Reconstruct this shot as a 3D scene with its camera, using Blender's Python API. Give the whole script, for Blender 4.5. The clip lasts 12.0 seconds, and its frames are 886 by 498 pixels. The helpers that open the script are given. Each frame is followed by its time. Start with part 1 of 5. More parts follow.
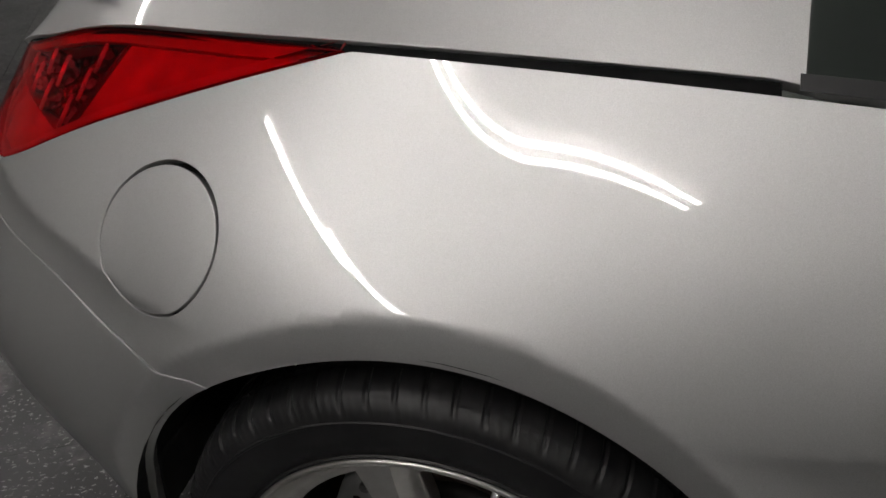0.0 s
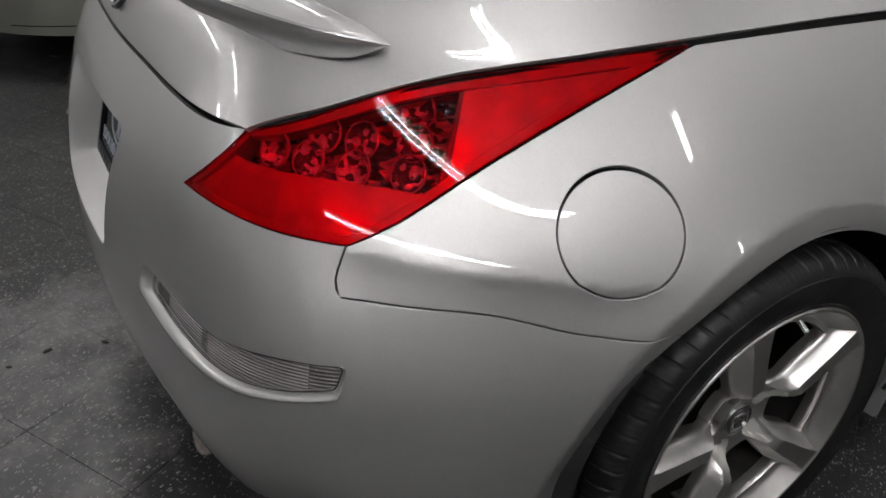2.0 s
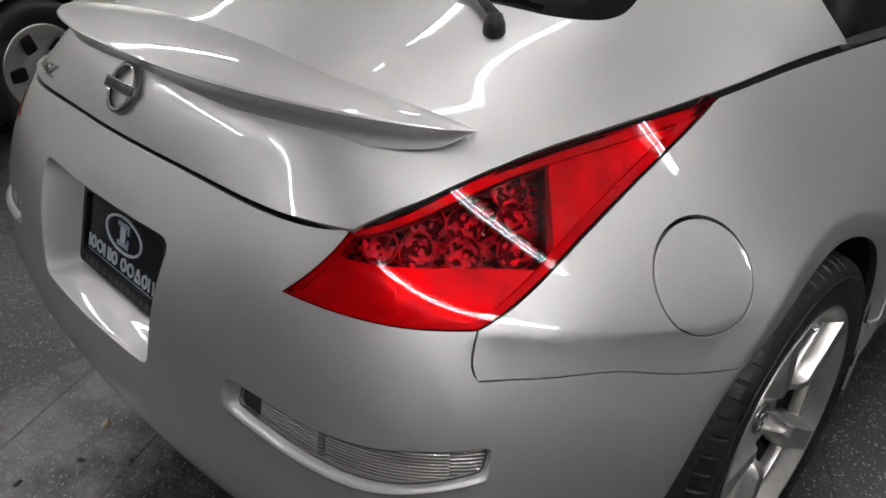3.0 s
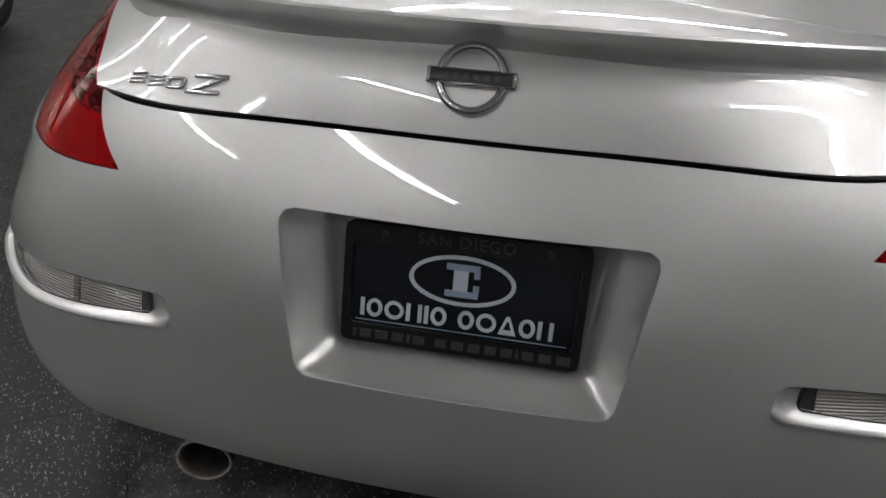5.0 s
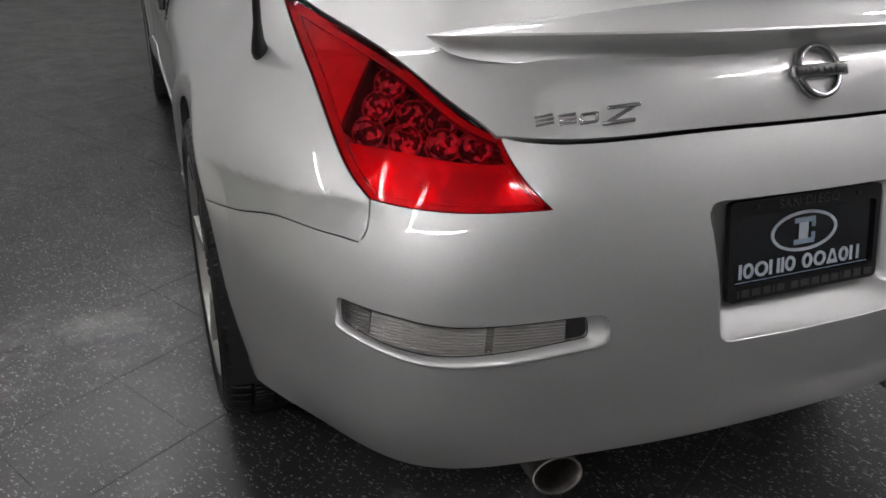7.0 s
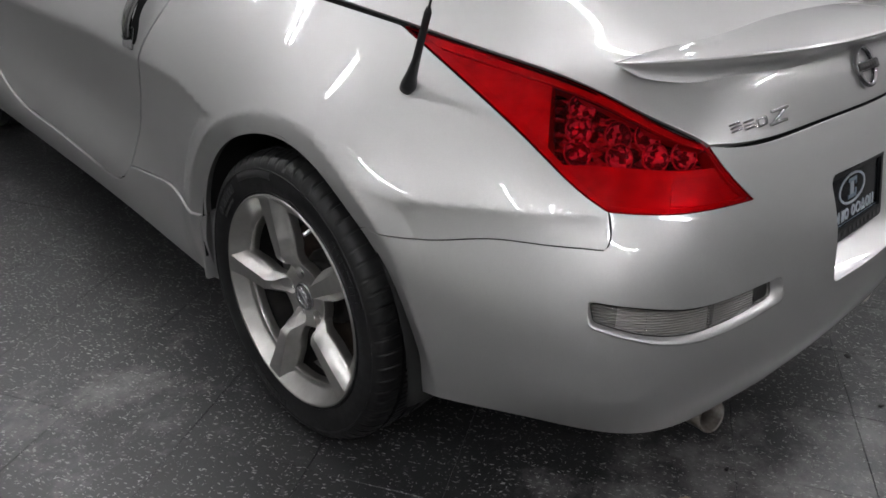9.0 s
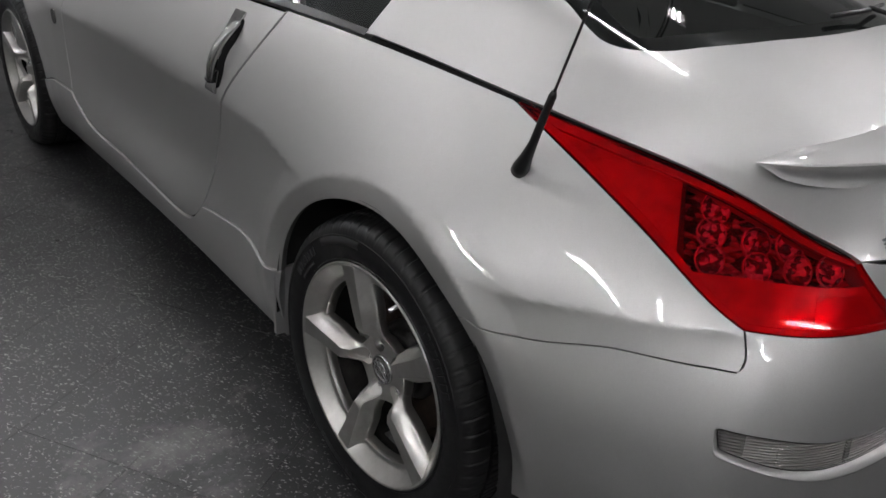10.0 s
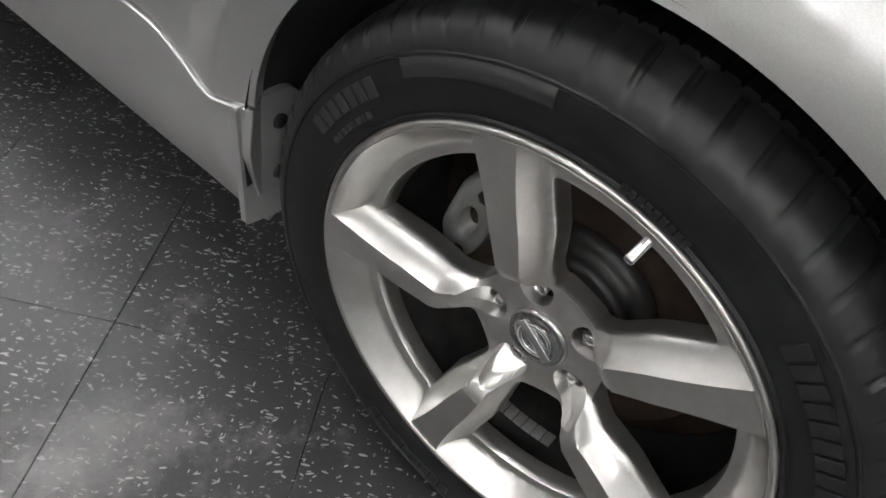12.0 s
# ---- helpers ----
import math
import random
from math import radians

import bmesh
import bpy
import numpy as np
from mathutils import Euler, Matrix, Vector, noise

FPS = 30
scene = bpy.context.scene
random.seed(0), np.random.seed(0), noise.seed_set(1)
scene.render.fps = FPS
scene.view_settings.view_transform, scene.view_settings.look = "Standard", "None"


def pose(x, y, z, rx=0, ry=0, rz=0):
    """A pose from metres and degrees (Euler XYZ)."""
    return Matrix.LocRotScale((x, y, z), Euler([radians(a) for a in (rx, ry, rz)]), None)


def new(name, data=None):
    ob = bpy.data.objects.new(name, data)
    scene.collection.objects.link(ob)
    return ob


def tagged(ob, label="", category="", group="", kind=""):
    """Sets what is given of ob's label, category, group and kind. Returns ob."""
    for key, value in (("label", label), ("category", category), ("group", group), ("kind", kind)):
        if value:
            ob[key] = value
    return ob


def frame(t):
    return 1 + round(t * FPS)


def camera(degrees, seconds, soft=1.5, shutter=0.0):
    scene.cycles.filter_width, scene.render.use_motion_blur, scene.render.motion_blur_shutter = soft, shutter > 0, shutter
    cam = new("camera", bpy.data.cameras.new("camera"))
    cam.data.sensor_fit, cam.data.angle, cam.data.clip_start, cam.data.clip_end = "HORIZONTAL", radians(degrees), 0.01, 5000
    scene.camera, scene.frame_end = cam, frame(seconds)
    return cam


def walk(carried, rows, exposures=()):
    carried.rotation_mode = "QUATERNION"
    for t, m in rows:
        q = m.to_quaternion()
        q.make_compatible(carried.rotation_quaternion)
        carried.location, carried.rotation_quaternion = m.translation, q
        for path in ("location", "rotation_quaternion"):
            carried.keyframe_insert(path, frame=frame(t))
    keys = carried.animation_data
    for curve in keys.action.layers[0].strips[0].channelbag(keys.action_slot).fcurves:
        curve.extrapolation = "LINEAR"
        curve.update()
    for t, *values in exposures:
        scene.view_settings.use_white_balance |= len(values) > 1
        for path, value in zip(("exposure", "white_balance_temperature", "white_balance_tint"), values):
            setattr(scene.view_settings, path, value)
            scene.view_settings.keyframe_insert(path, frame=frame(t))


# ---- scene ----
cam = camera(59.83, 12.0, soft=1.6, shutter=0.0)
PATH = [
    (0.0, 1.4282, 0.1312, 1.2200, 57.051, -1.913, 105.405),
    (0.2, 1.4514, -0.0445, 1.2519, 55.536, -4.463, 97.975),
    (0.5, 1.5192, -0.1973, 1.2367, 57.539, -3.665, 93.884),
    (1.0, 1.6227, -0.4810, 1.2699, 58.968, -4.367, 81.379),
    (1.5, 1.5201, -0.7604, 1.2339, 60.161, -3.826, 69.602),
    (2.0, 1.4364, -0.9922, 1.2152, 60.199, -3.721, 60.187),
    (2.5, 1.3867, -1.2038, 1.2566, 62.177, -2.857, 52.053),
    (2.7, 1.3255, -1.2310, 1.2779, 62.608, -2.429, 49.439),
    (4.3, 0.5635, -1.5794, 1.2107, 60.968, -2.760, 22.598),
    (4.5, 0.4297, -1.6154, 1.1888, 61.190, -2.802, 18.822),
    (5.0, 0.1093, -1.6465, 1.1764, 61.141, -2.471, 10.774),
    (5.5, -0.2032, -1.7870, 1.1761, 62.552, -2.980, 1.420),
    (6.0, -0.4730, -1.7749, 1.1734, 63.027, -2.001, -5.804),
    (6.5, -0.7320, -1.6630, 1.1815, 62.756, -1.548, -13.324),
    (7.0, -0.9752, -1.6426, 1.1850, 63.158, -1.895, -21.396),
    (7.2, -1.0743, -1.6393, 1.1852, 64.089, -2.112, -23.919),
    (8.8, -1.6394, -1.3024, 1.2510, 61.989, -2.886, -43.360),
    (9.0, -1.6894, -1.2906, 1.2605, 62.514, -2.853, -43.419),
    (9.5, -1.7189, -1.2175, 1.3073, 63.930, -3.450, -41.166),
    (10.0, -1.6756, -1.0860, 1.3291, 63.024, -4.726, -39.543),
    (10.5, -1.5870, -0.8446, 1.1997, 57.695, -5.289, -42.016),
    (11.0, -1.5627, -0.5590, 1.1268, 52.738, -6.435, -46.053),
    (11.5, -1.4640, -0.3479, 1.0221, 48.290, -7.324, -48.398),
    (12.0, -1.3056, -0.1562, 0.9376, 42.564, -8.012, -49.677),
]
walk(cam, [(r[0], pose(*r[1:])) for r in PATH], [(0.0, -0.12, 6850, 12), (1.0, 0.0, 6750, 11), (2.5, 0.25, 6600, 12), (5.0, 0.42, 6600, 10), (7.0, 0.58, 6550, 12), (9.0, 0.65, 6450, 12), (9.5, 0.62, 6480, 12), (10.0, 0.40, 6500, 12), (10.5, 0.60, 6500, 11), (11.0, 0.80, 6500, 10), (11.5, 1.05, 6500, 10), (12.0, 1.47, 6550, 10)])

# ---- world and lights ----
world = bpy.data.worlds.new("world")
scene.world = world
world.use_nodes = True
world.node_tree.nodes["Background"].inputs[0].default_value = (0.8, 0.85, 1.0, 1)
world.node_tree.nodes["Background"].inputs[1].default_value = 0.02
TUBE_POWER = 60.0
# battens: x, y, turn in degrees, length
# (0.9, 3.5) and (2.40, 1.05) are added fill, no batten known there
LIGHTS = [
    (2.12, -0.70, -57, 2.2), (2.55, -2.15, -57, 2.2), (3.90, -1.22, -59, 2.1), (-1.35, 0.75, 31, 0.6), (0.20, 0.24, -4, 0.85),
    (-3.45, -0.62, -59, 1.2), (-3.50, -1.75, -59, 1.6), (-1.10, -3.95, 31, 1.7), (-3.40, -3.20, 31, 2.1), (-2.35, 2.68, 31, 1.0),
    (-4.9, 1.1, -59, 2.1), (-1.2, 4.2, -59, 2.1), (0.9, 3.5, -59, 2.1), (2.40, 1.05, -59, 0.6), (-0.72, 2.62, -59, 0.8), (5.8, 3.4, -59, 2.1),
]


# ---- materials ----
def mat(name, color, rough=0.5, metal=0.0, coat=0.0, spec=0.5):
    m = bpy.data.materials.new(name)
    m.use_nodes = True
    b = m.node_tree.nodes["Principled BSDF"]
    b.inputs["Base Color"].default_value = (*color, 1)
    b.inputs["Roughness"].default_value = rough
    b.inputs["Metallic"].default_value = metal
    b.inputs["Coat Weight"].default_value = coat
    b.inputs["Coat Roughness"].default_value = 0.03
    b.inputs["Specular IOR Level"].default_value = spec
    return m, m.node_tree.nodes, m.node_tree.links, b


def texnoise(nodes, links, scale, detail=4.0, rough=0.6, coord="Object"):
    tc = nodes.new("ShaderNodeTexCoord")
    n = nodes.new("ShaderNodeTexNoise")
    n.inputs["Scale"].default_value = scale
    n.inputs["Detail"].default_value = detail
    n.inputs["Roughness"].default_value = rough
    links.new(tc.outputs[coord], n.inputs["Vector"])
    return n


def ramp(nodes, links, src, stops):
    r = nodes.new("ShaderNodeValToRGB")
    e = r.color_ramp.elements
    while len(e) < len(stops):
        e.new(0.5)
    for k, (p, c) in enumerate(stops):
        e[k].position = p
        e[k].color = (*c, 1) if len(c) == 3 else c
    links.new(src, r.inputs["Fac"])
    return r


def bump(nodes, links, src, target, strength, dist=0.001):
    b = nodes.new("ShaderNodeBump")
    b.inputs["Strength"].default_value = strength
    b.inputs["Distance"].default_value = dist
    links.new(src, b.inputs["Height"])
    links.new(b.outputs["Normal"], target)
    return b


# silver metallic paint: fine flakes under a clear coat
PAINT, n, l, b = mat("silver_paint", (0.63, 0.626, 0.62), 0.46, 0.84, 1.0)
b.inputs["Coat Roughness"].default_value = 0.012
b.inputs["Coat IOR"].default_value = 1.62
fl = texnoise(n, l, 900.0, 2.0, 0.7)
r1 = ramp(n, l, fl.outputs["Fac"], [(0.3, (0.57, 0.567, 0.56)), (0.7, (0.69, 0.686, 0.68))])
l.new(r1.outputs["Color"], b.inputs["Base Color"])
dust = texnoise(n, l, 9.0, 5.0, 0.65)
r2 = ramp(n, l, dust.outputs["Fac"], [(0.35, (0.45, 0.45, 0.45)), (0.75, (0.50, 0.50, 0.50))])
l.new(r2.outputs["Color"], b.inputs["Roughness"])

WEIGHT_AT, WEIGHT_IN = math.radians(-97), 0.015
ALLOY, n, l, b = mat("alloy_paint", (0.62, 0.615, 0.60), 0.33, 0.95, 0.35)
g = texnoise(n, l, 35.0, 5.0, 0.7)
l.new(ramp(n, l, g.outputs["Fac"], [(0.35, (0.55, 0.54, 0.52)), (0.7, (0.64, 0.63, 0.61))]).outputs["Color"], b.inputs["Base Color"])
BARREL, n, l, b = mat("barrel_metal", (0.04, 0.04, 0.04), 0.5, 0.4)
g = texnoise(n, l, 25.0)
l.new(ramp(n, l, g.outputs["Fac"], [(0.3, (0.012, 0.012, 0.012)), (0.7, (0.045, 0.042, 0.04))]).outputs["Color"], b.inputs["Base Color"])
CHROME = mat("chrome", (0.78, 0.78, 0.79), 0.08, 1.0)[0]
BADGE = mat("dark_chrome", (0.62, 0.62, 0.63), 0.06, 1.0)[0]
EMBLEM = mat("satin_chrome", (0.42, 0.42, 0.42), 0.22, 1.0)[0]
STEEL, n, l, b = mat("exhaust_steel", (0.45, 0.43, 0.40), 0.35, 1.0)
g = texnoise(n, l, 30.0)
l.new(ramp(n, l, g.outputs["Fac"], [(0.3, (0.20, 0.17, 0.15)), (0.6, (0.42, 0.40, 0.38))]).outputs["Color"], b.inputs["Base Color"])
DARKMETAL = mat("dark_metal", (0.06, 0.058, 0.055), 0.5, 0.7)[0]
RUST, n, l, b = mat("rusty_disc", (0.05, 0.03, 0.02), 0.6, 0.4)
g = texnoise(n, l, 60.0, 6.0)
l.new(ramp(n, l, g.outputs["Fac"], [(0.3, (0.025, 0.017, 0.013)), (0.7, (0.065, 0.042, 0.030))]).outputs["Color"], b.inputs["Base Color"])
CALIPER, n, l, b = mat("cast_grey", (0.32, 0.32, 0.31), 0.5, 0.6)
g = texnoise(n, l, 120.0, 4.0)
bump(n, l, g.outputs["Fac"], b.inputs["Normal"], 0.4)

TYRE, n, l, b = mat("tyre_rubber", (0.011, 0.011, 0.012), 0.5, 0.0, 0.0, 0.33)
g = texnoise(n, l, 40.0, 6.0, 0.7)
l.new(ramp(n, l, g.outputs["Fac"], [(0.35, (0.007, 0.007, 0.008)), (0.75, (0.018, 0.018, 0.018))]).outputs["Color"], b.inputs["Base Color"])
l.new(ramp(n, l, g.outputs["Fac"], [(0.3, (0.32, 0.32, 0.32)), (0.7, (0.6, 0.6, 0.6))]).outputs["Color"], b.inputs["Roughness"])
SIDEWALL = mat("tyre_bar", (0.030, 0.030, 0.031), 0.40)[0]
RELIEF = mat("tyre_relief", (0.013, 0.013, 0.014), 0.38)[0]
BLACK, n, l, b = mat("black_plastic", (0.012, 0.012, 0.013), 0.42)
g = texnoise(n, l, 300.0, 3.0)
bump(n, l, g.outputs["Fac"], b.inputs["Normal"], 0.25, 0.0005)
SEAL = mat("seam_rubber", (0.006, 0.006, 0.006), 0.8, 0.0, 0.0, 0.1)[0]
LINER, n, l, b = mat("wheel_liner", (0.010, 0.010, 0.010), 0.85)
g = texnoise(n, l, 60.0, 4.0)
bump(n, l, g.outputs["Fac"], b.inputs["Normal"], 0.5, 0.003)
CARPET, n, l, b = mat("grey_carpet", (0.10, 0.10, 0.10), 0.95)
g = texnoise(n, l, 500.0, 3.0)
l.new(ramp(n, l, g.outputs["Fac"], [(0.3, (0.13, 0.135, 0.13)), (0.7, (0.24, 0.25, 0.24))]).outputs["Color"], b.inputs["Base Color"])


def thin_glass(name, tint, rough=0.02, ior=1.45, strength=1.0, ribs=0.0):
    """A thin clear sheet: tinted see-through with a glossy face."""
    m = bpy.data.materials.new(name)
    m.use_nodes = True
    nn, ll = m.node_tree.nodes, m.node_tree.links
    nn.clear()
    out = nn.new("ShaderNodeOutputMaterial")
    mix = nn.new("ShaderNodeMixShader")
    tr = nn.new("ShaderNodeBsdfTransparent")
    gl = nn.new("ShaderNodeBsdfGlossy")
    fr = nn.new("ShaderNodeFresnel")
    fr.inputs["IOR"].default_value = ior
    tr.inputs["Color"].default_value = (*tint, 1)
    gl.inputs["Roughness"].default_value = rough
    ll.new(fr.outputs["Fac"], mix.inputs["Fac"])
    ll.new(tr.outputs["BSDF"], mix.inputs[1])
    ll.new(gl.outputs["BSDF"], mix.inputs[2])
    ll.new(mix.outputs["Shader"], out.inputs["Surface"])
    if ribs:
        tc = nn.new("ShaderNodeTexCoord")
        w = nn.new("ShaderNodeTexWave")
        w.bands_direction = "Z"
        w.inputs["Scale"].default_value = ribs
        ll.new(tc.outputs["Object"], w.inputs["Vector"])
        bp = nn.new("ShaderNodeBump")
        bp.inputs["Strength"].default_value = 0.6
        bp.inputs["Distance"].default_value = 0.002
        ll.new(w.outputs["Fac"], bp.inputs["Height"])
        ll.new(bp.outputs["Normal"], gl.inputs["Normal"])
    return m


LENS = thin_glass("red_lens", (1.0, 0.016, 0.045), 0.012, 1.34)
CLEAR = thin_glass("clear_lens", (0.90, 0.90, 0.88), 0.04, 1.5, ribs=60.0)
GLASS = thin_glass("window_glass", (0.34, 0.39, 0.37), 0.01, 1.5)


def red_mat(name, c0, c1, rough, metal, waves=0.0):
    m, n, l, b = mat(name, c1, rough, metal)
    tc = n.new("ShaderNodeTexCoord")
    if waves:
        w = n.new("ShaderNodeTexChecker")
        w.inputs["Scale"].default_value = waves
        l.new(tc.outputs["Object"], w.inputs["Vector"])
        bump(n, l, w.outputs["Fac"], b.inputs["Normal"], 0.5, 0.0012)
    g = texnoise(n, l, 28.0, 3.0)
    l.new(ramp(n, l, g.outputs["Fac"], [(0.3, c0), (0.7, c1)]).outputs["Color"], b.inputs["Base Color"])
    return m


LAMP_RED = red_mat("lamp_reflector_red", (0.40, 0.07, 0.07), (0.72, 0.12, 0.12), 0.24, 0.35, 420.0)
LAMP_HATCH = red_mat("lamp_hatched_red", (0.48, 0.10, 0.10), (0.62, 0.13, 0.13), 0.2, 0.45, 190.0)
LAMP_DARK = red_mat("lamp_dark", (0.05, 0.02, 0.02), (0.12, 0.04, 0.04), 0.25, 0.5)
LAMP_RIM = red_mat("lamp_rim_red", (0.34, 0.04, 0.04), (0.44, 0.06, 0.06), 0.3, 0.2)


def streaky(name, color, rough, metal, sx, sz, depth):
    """Moulded lamp optics: small bumped facets, some coloured bright as painted glints, others dark."""
    m, n, l, b = mat(name, color, rough, metal)
    tc = n.new("ShaderNodeTexCoord")
    mp = n.new("ShaderNodeMapping")
    mp.inputs["Scale"].default_value = (sx, sx, sz)
    vo = n.new("ShaderNodeTexVoronoi")
    vo.inputs["Scale"].default_value = 1.0
    l.new(tc.outputs["Object"], mp.inputs["Vector"])
    l.new(mp.outputs["Vector"], vo.inputs["Vector"])
    bump(n, l, vo.outputs["Distance"], b.inputs["Normal"], 1.0, depth)
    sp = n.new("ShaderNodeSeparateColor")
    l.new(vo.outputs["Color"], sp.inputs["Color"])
    # sparkle is put into the colour: facets either bright or nearly dark
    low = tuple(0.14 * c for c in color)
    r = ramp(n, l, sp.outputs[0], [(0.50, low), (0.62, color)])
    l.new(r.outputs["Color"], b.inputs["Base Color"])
    return m


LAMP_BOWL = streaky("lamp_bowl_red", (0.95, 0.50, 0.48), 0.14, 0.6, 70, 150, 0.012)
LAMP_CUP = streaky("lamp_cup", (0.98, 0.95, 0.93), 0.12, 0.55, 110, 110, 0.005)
LAMP_RING = mat("lamp_ring", (0.85, 0.60, 0.58), 0.16, 0.7)[0]


def fluted(name, c0, c1, scale, way):
    """Bright lamp reflector behind fine moulded flutes."""
    m, n, l, b = mat(name, c1, 0.22, 0.55)
    tc = n.new("ShaderNodeTexCoord")
    w = n.new("ShaderNodeTexWave")
    w.bands_direction = way
    w.inputs["Scale"].default_value = scale
    w.inputs["Distortion"].default_value = 0.4
    l.new(tc.outputs["Object"], w.inputs["Vector"])
    bump(n, l, w.outputs["Fac"], b.inputs["Normal"], 1.0, 0.0022)
    g = texnoise(n, l, 22.0, 3.0)
    l.new(ramp(n, l, g.outputs["Fac"], [(0.35, c0), (0.65, c1)]).outputs["Color"], b.inputs["Base Color"])
    return m


LAMP_SILVER = fluted("lamp_silver", (0.72, 0.70, 0.69), (0.95, 0.92, 0.91), 70.0, "Z")
LAMP_GREY = fluted("lamp_smoke", (0.30, 0.29, 0.29), (0.55, 0.54, 0.53), 64.0, "Z")
LAMP_END = mat("lamp_end", (0.05, 0.048, 0.05), 0.3, 0.4)[0]
AMBER = mat("amber_lens", (0.85, 0.20, 0.02), 0.2)[0]
PLATE = mat("plate_black", (0.006, 0.007, 0.010), 0.22, 0.0, 0.0, 0.35)[0]
PLATEFRAME = mat("plate_frame", (0.006, 0.006, 0.007), 0.3, 0.0, 0.0, 0.35)[0]
PLATEMARK = mat("plate_mark", (0.55, 0.60, 0.66), 0.35, 0.2)[0]
PLATEBLUE = mat("plate_mark_blue", (0.28, 0.36, 0.46), 0.35, 0.2)[0]
PLATERELIEF = mat("plate_relief", (0.040, 0.040, 0.042), 0.28)[0]
SCREW = mat("black_screw", (0.01, 0.01, 0.01), 0.4)[0]
BEIGE, n, l, b = mat("champagne_paint", (0.42, 0.43, 0.36), 0.4, 0.6, 1.0)
g = texnoise(n, l, 700.0, 2.0)
l.new(ramp(n, l, g.outputs["Fac"], [(0.3, (0.36, 0.37, 0.31)), (0.7, (0.48, 0.49, 0.42))]).outputs["Color"], b.inputs["Base Color"])


def floor_tile_material():
    """Black vinyl tile with pale flecks, scuffed and dusty in places, with painted sheen patches."""
    m, n, l, b = mat("speckled_vinyl", (0.03, 0.03, 0.03), 0.3)
    geo = n.new("ShaderNodeNewGeometry")
    total = None
    for k, (turn, sx, sy, cut) in enumerate(((-1.03, 44, 165, 0.15), (-0.72, 50, 180, 0.15), (-1.40, 62, 190, 0.16), (-1.12, 56, 205, 0.15), (0.45, 84, 190, 0.15), (-0.35, 70, 200, 0.15))):
        mp = n.new("ShaderNodeMapping")
        mp.vector_type = "TEXTURE"
        mp.inputs["Rotation"].default_value = (0, 0, turn)
        mp.inputs["Scale"].default_value = (1 / sx, 1 / sy, 1)
        mp.inputs["Location"].default_value = (k * 3.7, k * 1.9, 0)
        l.new(geo.outputs["Position"], mp.inputs["Vector"])
        v = n.new("ShaderNodeTexVoronoi")
        v.voronoi_dimensions = "2D"
        v.inputs["Scale"].default_value = 1.0
        l.new(mp.outputs["Vector"], v.inputs["Vector"])
        wn = n.new("ShaderNodeTexNoise")
        wn.inputs["Scale"].default_value = 300.0
        l.new(geo.outputs["Position"], wn.inputs["Vector"])
        ad = n.new("ShaderNodeMath")
        ad.operation = "MULTIPLY_ADD"
        ad.inputs[1].default_value = 0.22
        l.new(wn.outputs["Fac"], ad.inputs[0])
        l.new(v.outputs["Distance"], ad.inputs[2])
        lt = n.new("ShaderNodeMath")
        lt.operation = "LESS_THAN"
        l.new(ad.outputs[0], lt.inputs[0])
        size = n.new("ShaderNodeMath")
        size.operation = "MULTIPLY_ADD"
        size.inputs[1].default_value = cut * 2.0
        size.inputs[2].default_value = cut * 0.12 + 0.090
        sp = n.new("ShaderNodeSeparateColor")
        l.new(v.outputs["Color"], sp.inputs["Color"])
        l.new(sp.outputs[1], size.inputs[0])
        l.new(size.outputs[0], lt.inputs[1])
        sel = n.new("ShaderNodeMath")
        sel.operation = "GREATER_THAN"
        sel.inputs[1].default_value = 0.885
        l.new(sp.outputs[0], sel.inputs[0])
        mu = n.new("ShaderNodeMath")
        mu.operation = "MULTIPLY"
        l.new(lt.outputs[0], mu.inputs[0])
        l.new(sel.outputs[0], mu.inputs[1])
        pale = n.new("ShaderNodeMapRange")
        pale.inputs["To Min"].default_value = 0.30
        pale.inputs["To Max"].default_value = 1.25
        l.new(sp.outputs[2], pale.inputs["Value"])
        tint = n.new("ShaderNodeMath")
        tint.operation = "MULTIPLY"
        l.new(mu.outputs[0], tint.inputs[0])
        l.new(pale.outputs["Result"], tint.inputs[1])
        mu = tint
        if total is None:
            total = mu
        else:
            mx = n.new("ShaderNodeMath")
            mx.operation = "MAXIMUM"
            l.new(total.outputs[0], mx.inputs[0])
            l.new(mu.outputs[0], mx.inputs[1])
            total = mx
    tone = texnoise(n, l, 700.0, 2.0, 0.7)
    l.new(geo.outputs["Position"], tone.inputs["Vector"])
    dark = ramp(n, l, tone.outputs["Fac"], [(0.3, (0.010, 0.010, 0.011)), (0.75, (0.032, 0.032, 0.033))])
    mixc = n.new("ShaderNodeMix")
    mixc.data_type = "RGBA"
    l.new(total.outputs[0], mixc.inputs[0])
    l.new(dark.outputs["Color"], mixc.inputs[6])
    mixc.inputs[7].default_value = (0.31, 0.31, 0.30, 1)
    film = texnoise(n, l, 4.5, 9.0, 0.74)
    l.new(geo.outputs["Position"], film.inputs["Vector"])
    sheen_spots = None
    # round pale patches: gloss from the lights, painted into the base colour
    for cx, cy, rad, much in ((-1.22, 0.36, 0.40, 0.16), (0.30, -1.25, 0.75, 0.16), (-0.40, -0.90, 0.60, 0.24)):
        di = n.new("ShaderNodeVectorMath")
        di.operation = "DISTANCE"
        di.inputs[1].default_value = (cx, cy, 0)
        l.new(geo.outputs["Position"], di.inputs[0])
        mr_ = n.new("ShaderNodeMapRange")
        mr_.interpolation_type = "SMOOTHSTEP"
        mr_.inputs["From Min"].default_value = rad
        mr_.inputs["From Max"].default_value = 0.0
        mr_.inputs["To Max"].default_value = much
